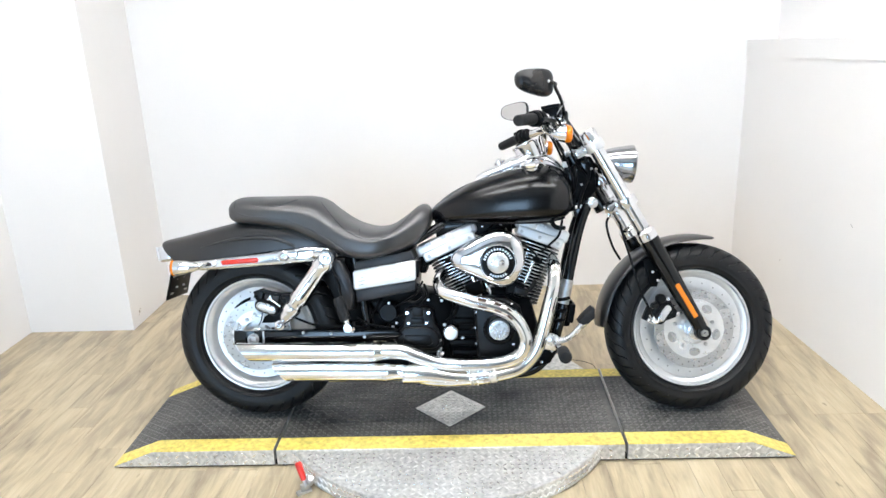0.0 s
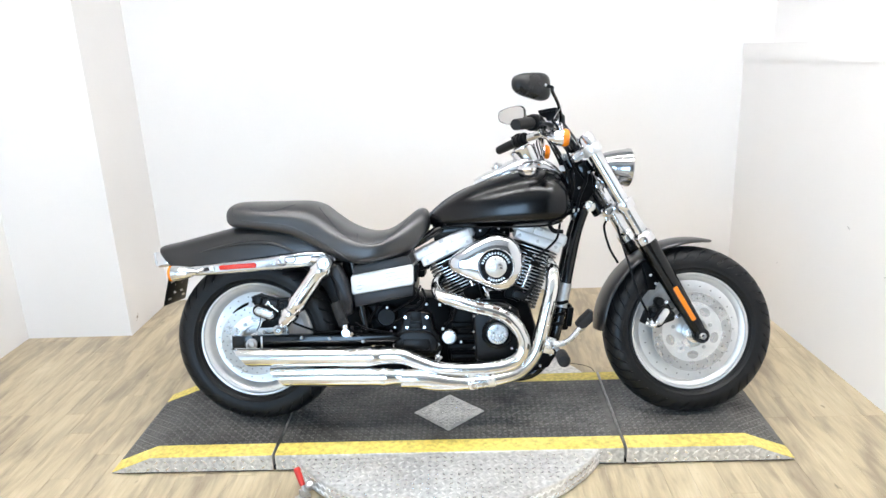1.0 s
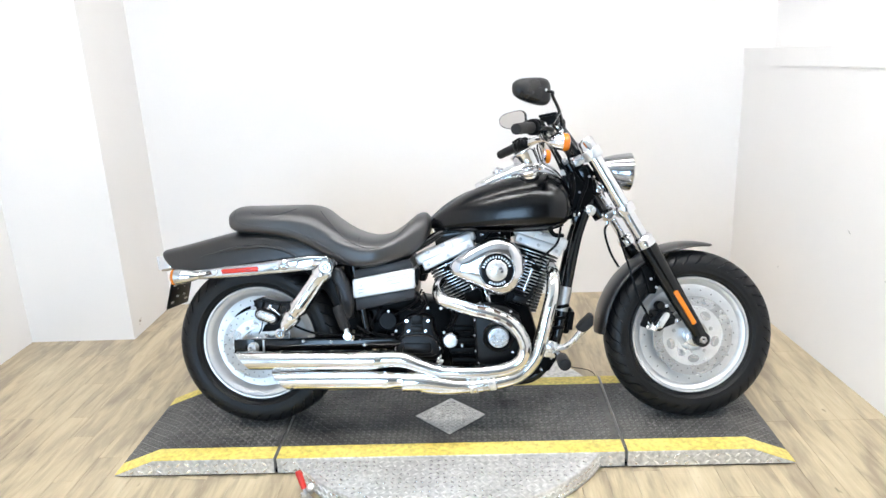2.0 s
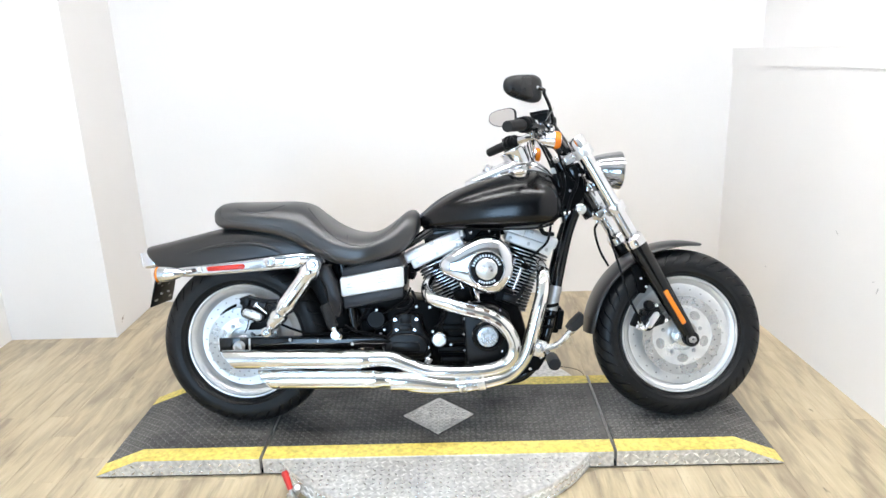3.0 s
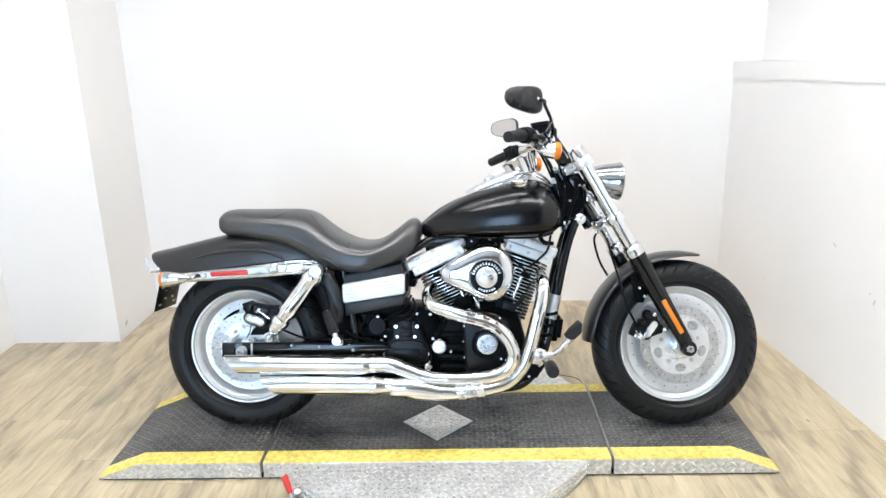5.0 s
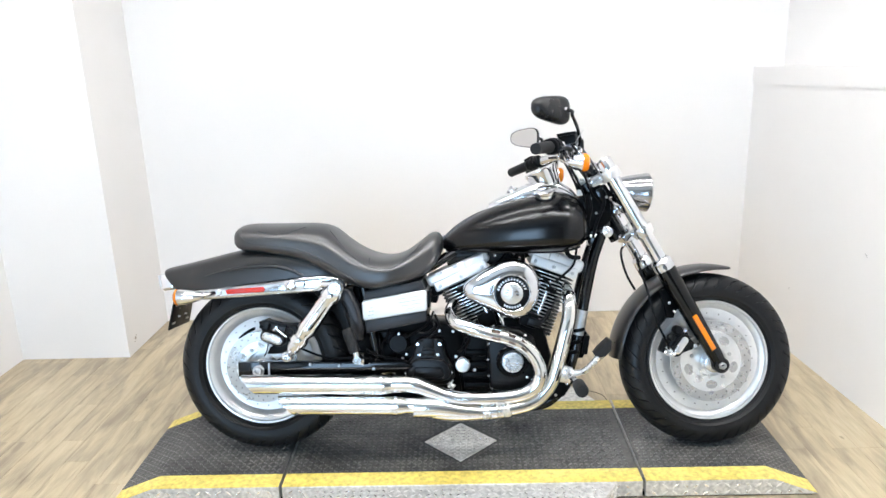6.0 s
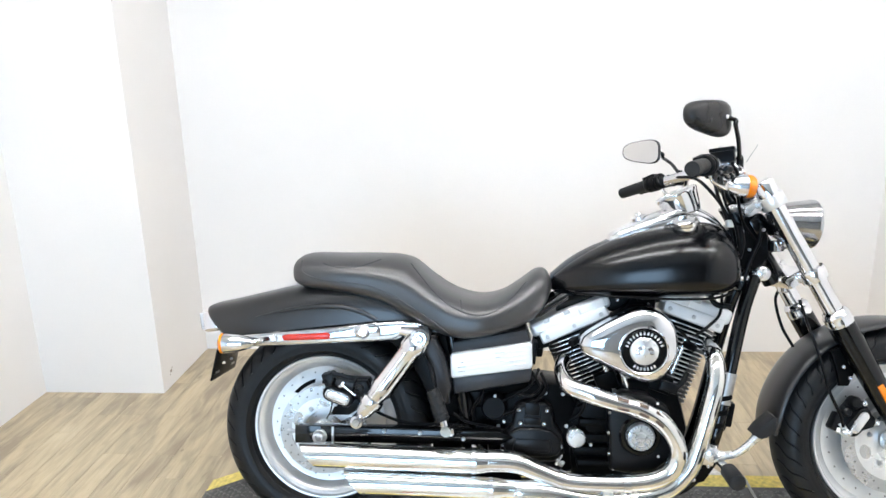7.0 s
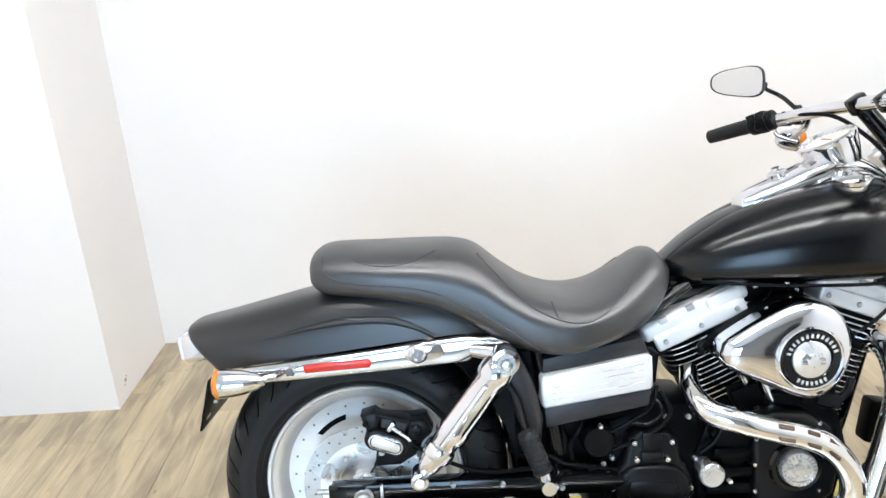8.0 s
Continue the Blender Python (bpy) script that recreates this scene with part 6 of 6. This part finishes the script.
part("brake_pedal", merged(tube([(0.258, -0.17, 0.302), (0.285, -0.185, 0.304), (0.315, -0.20, 0.318), (0.345, -0.21, 0.352), (0.362, -0.212, 0.372)], [0.013, 0.011, 0.0095, 0.010, 0.014], n=14, steps=5), lathe([(0, -0.012), (0.02, -0.012), (0.02, 0.012), (0.014, 0.016), (0, 0.016)], (0.256, -0.172, 0.303), (0, -1, 0), n=22, cap=False)), ALLOY, fc, "polished brake pedal arm")
part("pedal_pad", prism([(0.338, 0.378), (0.352, 0.398), (0.384, 0.428), (0.394, 0.424), (0.393, 0.392), (0.372, 0.372), (0.356, 0.368)], -0.185, -0.245, 0.006, 2), GRIP, fc, "black rubber pedal pad")
part("lower_bracket", prism([(0.185, 0.185), (0.255, 0.205), (0.29, 0.26), (0.285, 0.30), (0.25, 0.285), (0.21, 0.235)], -0.10, -0.118, 0.004), BLACK, bike)
bolts(fc, [(0.225, -0.118, 0.212), (0.262, -0.118, 0.252)], 0.007, 0.008)
FOOT = bike.matrix_basis.inverted() @ Vector((0.06, 0.165, DECK_Z + 0.010))
sd = part("side_stand", tube([(0.12, 0.10, 0.165), (0.10, FOOT.y * 0.62, 0.09), (FOOT.x, FOOT.y, FOOT.z)], [0.014, 0.013, 0.012], n=12, steps=4), BLACK, bike, "black side stand holding the lean")
part("stand_foot", block((0.075, 0.035, 0.010), tuple(FOOT), (11.6, 0, 0), 0.004), BLACK, sd)

# hoses and cables
CABLES = [
    ([(0.25, -0.25, 1.05), (0.285, -0.20, 1.02), (0.325, -0.10, 0.965), (0.36, -0.06, 0.90), (0.42, -0.05, 0.83), (0.455, -0.04, 0.775), (0.495, 0.02, 0.732), (0.482, 0.02, 0.691), (0.501, 0.02, 0.617), (0.530, 0.01, 0.560)], 0.0042),
    ([(0.505, -0.075, 0.70), (0.515, -0.10, 0.64), (0.532, -0.128, 0.566), (0.561, -0.13, 0.467), (0.591, -0.128, 0.407), (0.611, -0.11, 0.367)], 0.0042),
    ([(0.22, 0.27, 1.04), (0.27, 0.15, 1.035), (0.30, 0.05, 0.985), (0.325, 0.0, 0.93), (0.34, -0.02, 0.88)], 0.005),
    ([(0.225, -0.27, 1.035), (0.24, -0.18, 1.02), (0.27, -0.10, 0.985), (0.30, -0.07, 0.93), (0.325, -0.06, 0.86), (0.33, -0.05, 0.78)], 0.0045),
    ([(0.235, -0.26, 1.03), (0.26, -0.17, 1.01), (0.29, -0.10, 0.965), (0.325, -0.08, 0.90), (0.345, -0.06, 0.82), (0.35, -0.05, 0.74)], 0.004),
]
for k, (pts, r) in enumerate(CABLES):
    part("cable", tube(pts, r, n=8, steps=6), PLASTIC, bike, "thin black control cable", STEER if k < 2 else None)
part("cable", tube([(-0.315, -0.11, 0.395), (-0.26, -0.12, 0.43), (-0.215, -0.12, 0.46), (-0.195, -0.10, 0.50)], 0.004, n=8, steps=6), PLASTIC, bike, "thin black hose")
part("hose_clip", merged(lathe([(0, -0.008), (0.011, -0.008), (0.011, 0.008), (0, 0.008)], (0.325, -0.055, 0.945), (0.4, -0.8, 0.3), n=14, cap=False), block((0.03, 0.02, 0.012), (0.345, -0.07, 0.95), (0, 10, 0), 0.003), block((0.02, 0.02, 0.02), (0.315, -0.07, 0.905), bevel=0.004)), ALLOY, bike, "bright cable fittings", STEER)
part("lower_clamp_arm", merged(tube([(0.455, -0.06, 0.752), (0.49, -0.08, 0.757), (0.51, -0.10, 0.765)], 0.010, n=10), block((0.02, 0.03, 0.025), (0.485, -0.02, 0.728), bevel=0.005)), CHROME, bike, m=STEER)


for nm, pts, r, mt in (
    ("spark_lead", [(0.06, -0.05, 0.70), (0.02, -0.085, 0.66), (-0.06, -0.09, 0.60), (-0.10, -0.085, 0.575)], 0.004, PLASTIC),
    ("spark_lead", [(0.07, -0.05, 0.70), (0.12, -0.085, 0.66), (0.20, -0.09, 0.60), (0.215, -0.08, 0.565)], 0.004, PLASTIC),
    ("oil_line", [(-0.09, -0.12, 0.47), (-0.07, -0.125, 0.43), (-0.08, -0.125, 0.39), (-0.11, -0.12, 0.36)], 0.0055, PLASTIC),
    ("brake_line", [(-0.70, -0.12, 0.40), (-0.64, -0.13, 0.37), (-0.55, -0.14, 0.345), (-0.42, -0.13, 0.342), (-0.30, -0.12, 0.30)], 0.0045, PLASTIC),
    ("brake_line", [(0.25, -0.11, 0.27), (0.20, -0.115, 0.20), (0.10, -0.11, 0.17), (-0.1, -0.11, 0.165)], 0.0045, PLASTIC),
    ("vent_hose", [(-0.215, -0.10, 0.49), (-0.19, -0.12, 0.455), (-0.215, -0.125, 0.43), (-0.25, -0.12, 0.43)], 0.005, PLASTIC),
    ("loom", [(0.30, -0.045, 0.74), (0.335, -0.055, 0.79), (0.35, -0.06, 0.85), (0.345, -0.05, 0.90)], 0.008, PLASTIC),
    ("loom", [(0.36, -0.055, 0.75), (0.375, -0.06, 0.81), (0.395, -0.06, 0.86), (0.40, -0.05, 0.91)], 0.006, PLASTIC),
):
    part(nm, tube(pts, r, n=8, steps=6), mt, bike)
part("neck_cover", prism([(0.340, 0.79), (0.334, 0.86), (0.358, 0.925), (0.395, 0.932), (0.420, 0.875), (0.425, 0.815), (0.405, 0.79), (0.37, 0.775)], -0.040, -0.052, 0.004), BLACK, neck, "black cover beside the steering head")
bolts(neck, [(0.352, -0.052, 0.885), (0.372, -0.052, 0.835), (0.405, -0.062, 0.89)], 0.0045, 0.006, STEEL)
bolts(bike, [(-0.36, -0.12, 0.305), (-0.52, -0.148, 0.322), (-0.40, -0.148, 0.31), (-0.62, -0.148, 0.325)], 0.006, 0.007, STEEL)
part("petcock", merged(tube([(0.262, -0.09, 0.71), (0.275, -0.10, 0.69), (0.295, -0.11, 0.685)], 0.008, n=10), block((0.02, 0.016, 0.014), (0.30, -0.112, 0.686), bevel=0.004)), PLASTIC, bike, "black fuel tap")
part("throttle_body", merged(lathe([(0, 0), (0.03, 0), (0.03, 0.07), (0, 0.07)], (0.06, -0.075, 0.53), (0, 1, 0), n=24, cap=False), block((0.05, 0.05, 0.05), (0.06, -0.06, 0.50), bevel=0.008)), ALLOY, bike, "bare metal throttle body")


for nm, pts, r, mt, lb in (
    ("vent_hose", [(-0.19, -0.105, 0.49), (-0.175, -0.125, 0.455), (-0.195, -0.13, 0.425), (-0.225, -0.125, 0.405), (-0.29, -0.12, 0.372)], 0.0048, PLASTIC, ""),
    ("loom", [(-0.40, -0.085, 0.43), (-0.385, -0.10, 0.39), (-0.395, -0.105, 0.355), (-0.42, -0.10, 0.335)], 0.006, PLASTIC, ""),
    ("loom", [(-0.345, -0.09, 0.455), (-0.355, -0.11, 0.42), (-0.375, -0.112, 0.385), (-0.372, -0.11, 0.35)], 0.0045, PLASTIC, ""),
    ("brake_line", [(-0.27, -0.115, 0.325), (-0.33, -0.125, 0.340), (-0.39, -0.13, 0.352), (-0.43, -0.12, 0.372)], 0.004, PLASTIC, "thin black pipe"),
    ("spark_lead", [(0.305, -0.05, 0.71), (0.29, -0.085, 0.66), (0.255, -0.095, 0.625), (0.225, -0.09, 0.60)], 0.0042, PLASTIC, ""),
):
    part(nm, tube(pts, r, n=8, steps=6), mt, bike, lb)
part("pipe_union", merged(lathe([(0, -0.012), (0.011, -0.012), (0.011, 0.004), (0.008, 0.010), (0, 0.010)], (-0.335, -0.118, 0.332), (-0.9, -0.3, 0.2), n=6, cap=False), block((0.030, 0.018, 0.020), (-0.352, -0.112, 0.330), (0, 12, 0), 0.004)), BLACK, bike, "black pipe union")
for p, d in (((-0.10, -0.09, 0.575), (-0.5, -0.8, -0.2)), ((0.215, -0.088, 0.570), (0.5, -0.8, -0.2))):
    part("plug_boot", lathe([(0, -0.02), (0.010, -0.02), (0.012, 0.0), (0.009, 0.016), (0, 0.018)], p, d, n=14, cap=False), PLASTIC, bike, "black spark plug boot")


# ---------------------------------------------------------------- the floor, plank by plank
floor = tagged(finish(block((5.4, 8.0, 0.05), (-0.2, -2.4, -0.029), bevel=0), "floor", SUBFLOOR), "pale limed wood plank floor", "floor", kind="structure")
PW = 0.092
rng = random.Random(5)
shared = {}


def plank(length):
    key = round(length, 2)
    if key not in shared:
        w, l, e = PW / 2 - 0.0003, key / 2 - 0.0003, 0.0006
        bm = bmesh.new()
        skin(bm, [[(-w, -l, -0.004), (w, -l, -0.004), (w, l, -0.004), (-w, l, -0.004)], [(-w, -l, -e), (w, -l, -e), (w, l, -e), (-w, l, -e)], [(-w + e, -l + e, 0), (w - e, -l + e, 0), (w - e, l - e, 0), (-w + e, l - e, 0)]])
        me = bpy.data.meshes.new("plank")
        bm.to_mesh(me)
        bm.free()
        me.materials.append(WOOD)
        shared[key] = me
    return shared[key]


x = LEFT_X - 0.02
while x < 1.80:
    y = -1.55 - rng.choice((0.0, 0.15, 0.3, 0.45, 0.6))
    while y < BACK + 0.02:
        l = rng.choice((0.45, 0.6, 0.6, 0.75, 0.9))
        if y + l > BACK + 0.03:
            l = round(BACK + 0.03 - y, 2)
            if l < 0.02:
                break
        o = new("plank", plank(l))
        o.parent = floor
        o.location = (x + PW / 2, y + l / 2, 0)
        y += l
    x += PW
far = bmesh.new()
x = LEFT_X - 0.2
while x < 2.3:
    y = FRONT - 0.1
    while y < -1.5:
        l = 0.9
        y1 = min(y + l, -1.5)
        b = [far.verts.new(p) for p in ((x, y, -0.0035), (x + PW - 0.001, y, -0.0035), (x + PW - 0.001, y1 - 0.001, -0.0035), (x, y1 - 0.001, -0.0035))]
        far.faces.new(b)
        y = y1
    x += PW
tagged(finish(far, "floor_planks_behind", WOOD, floor), kind="stuff")
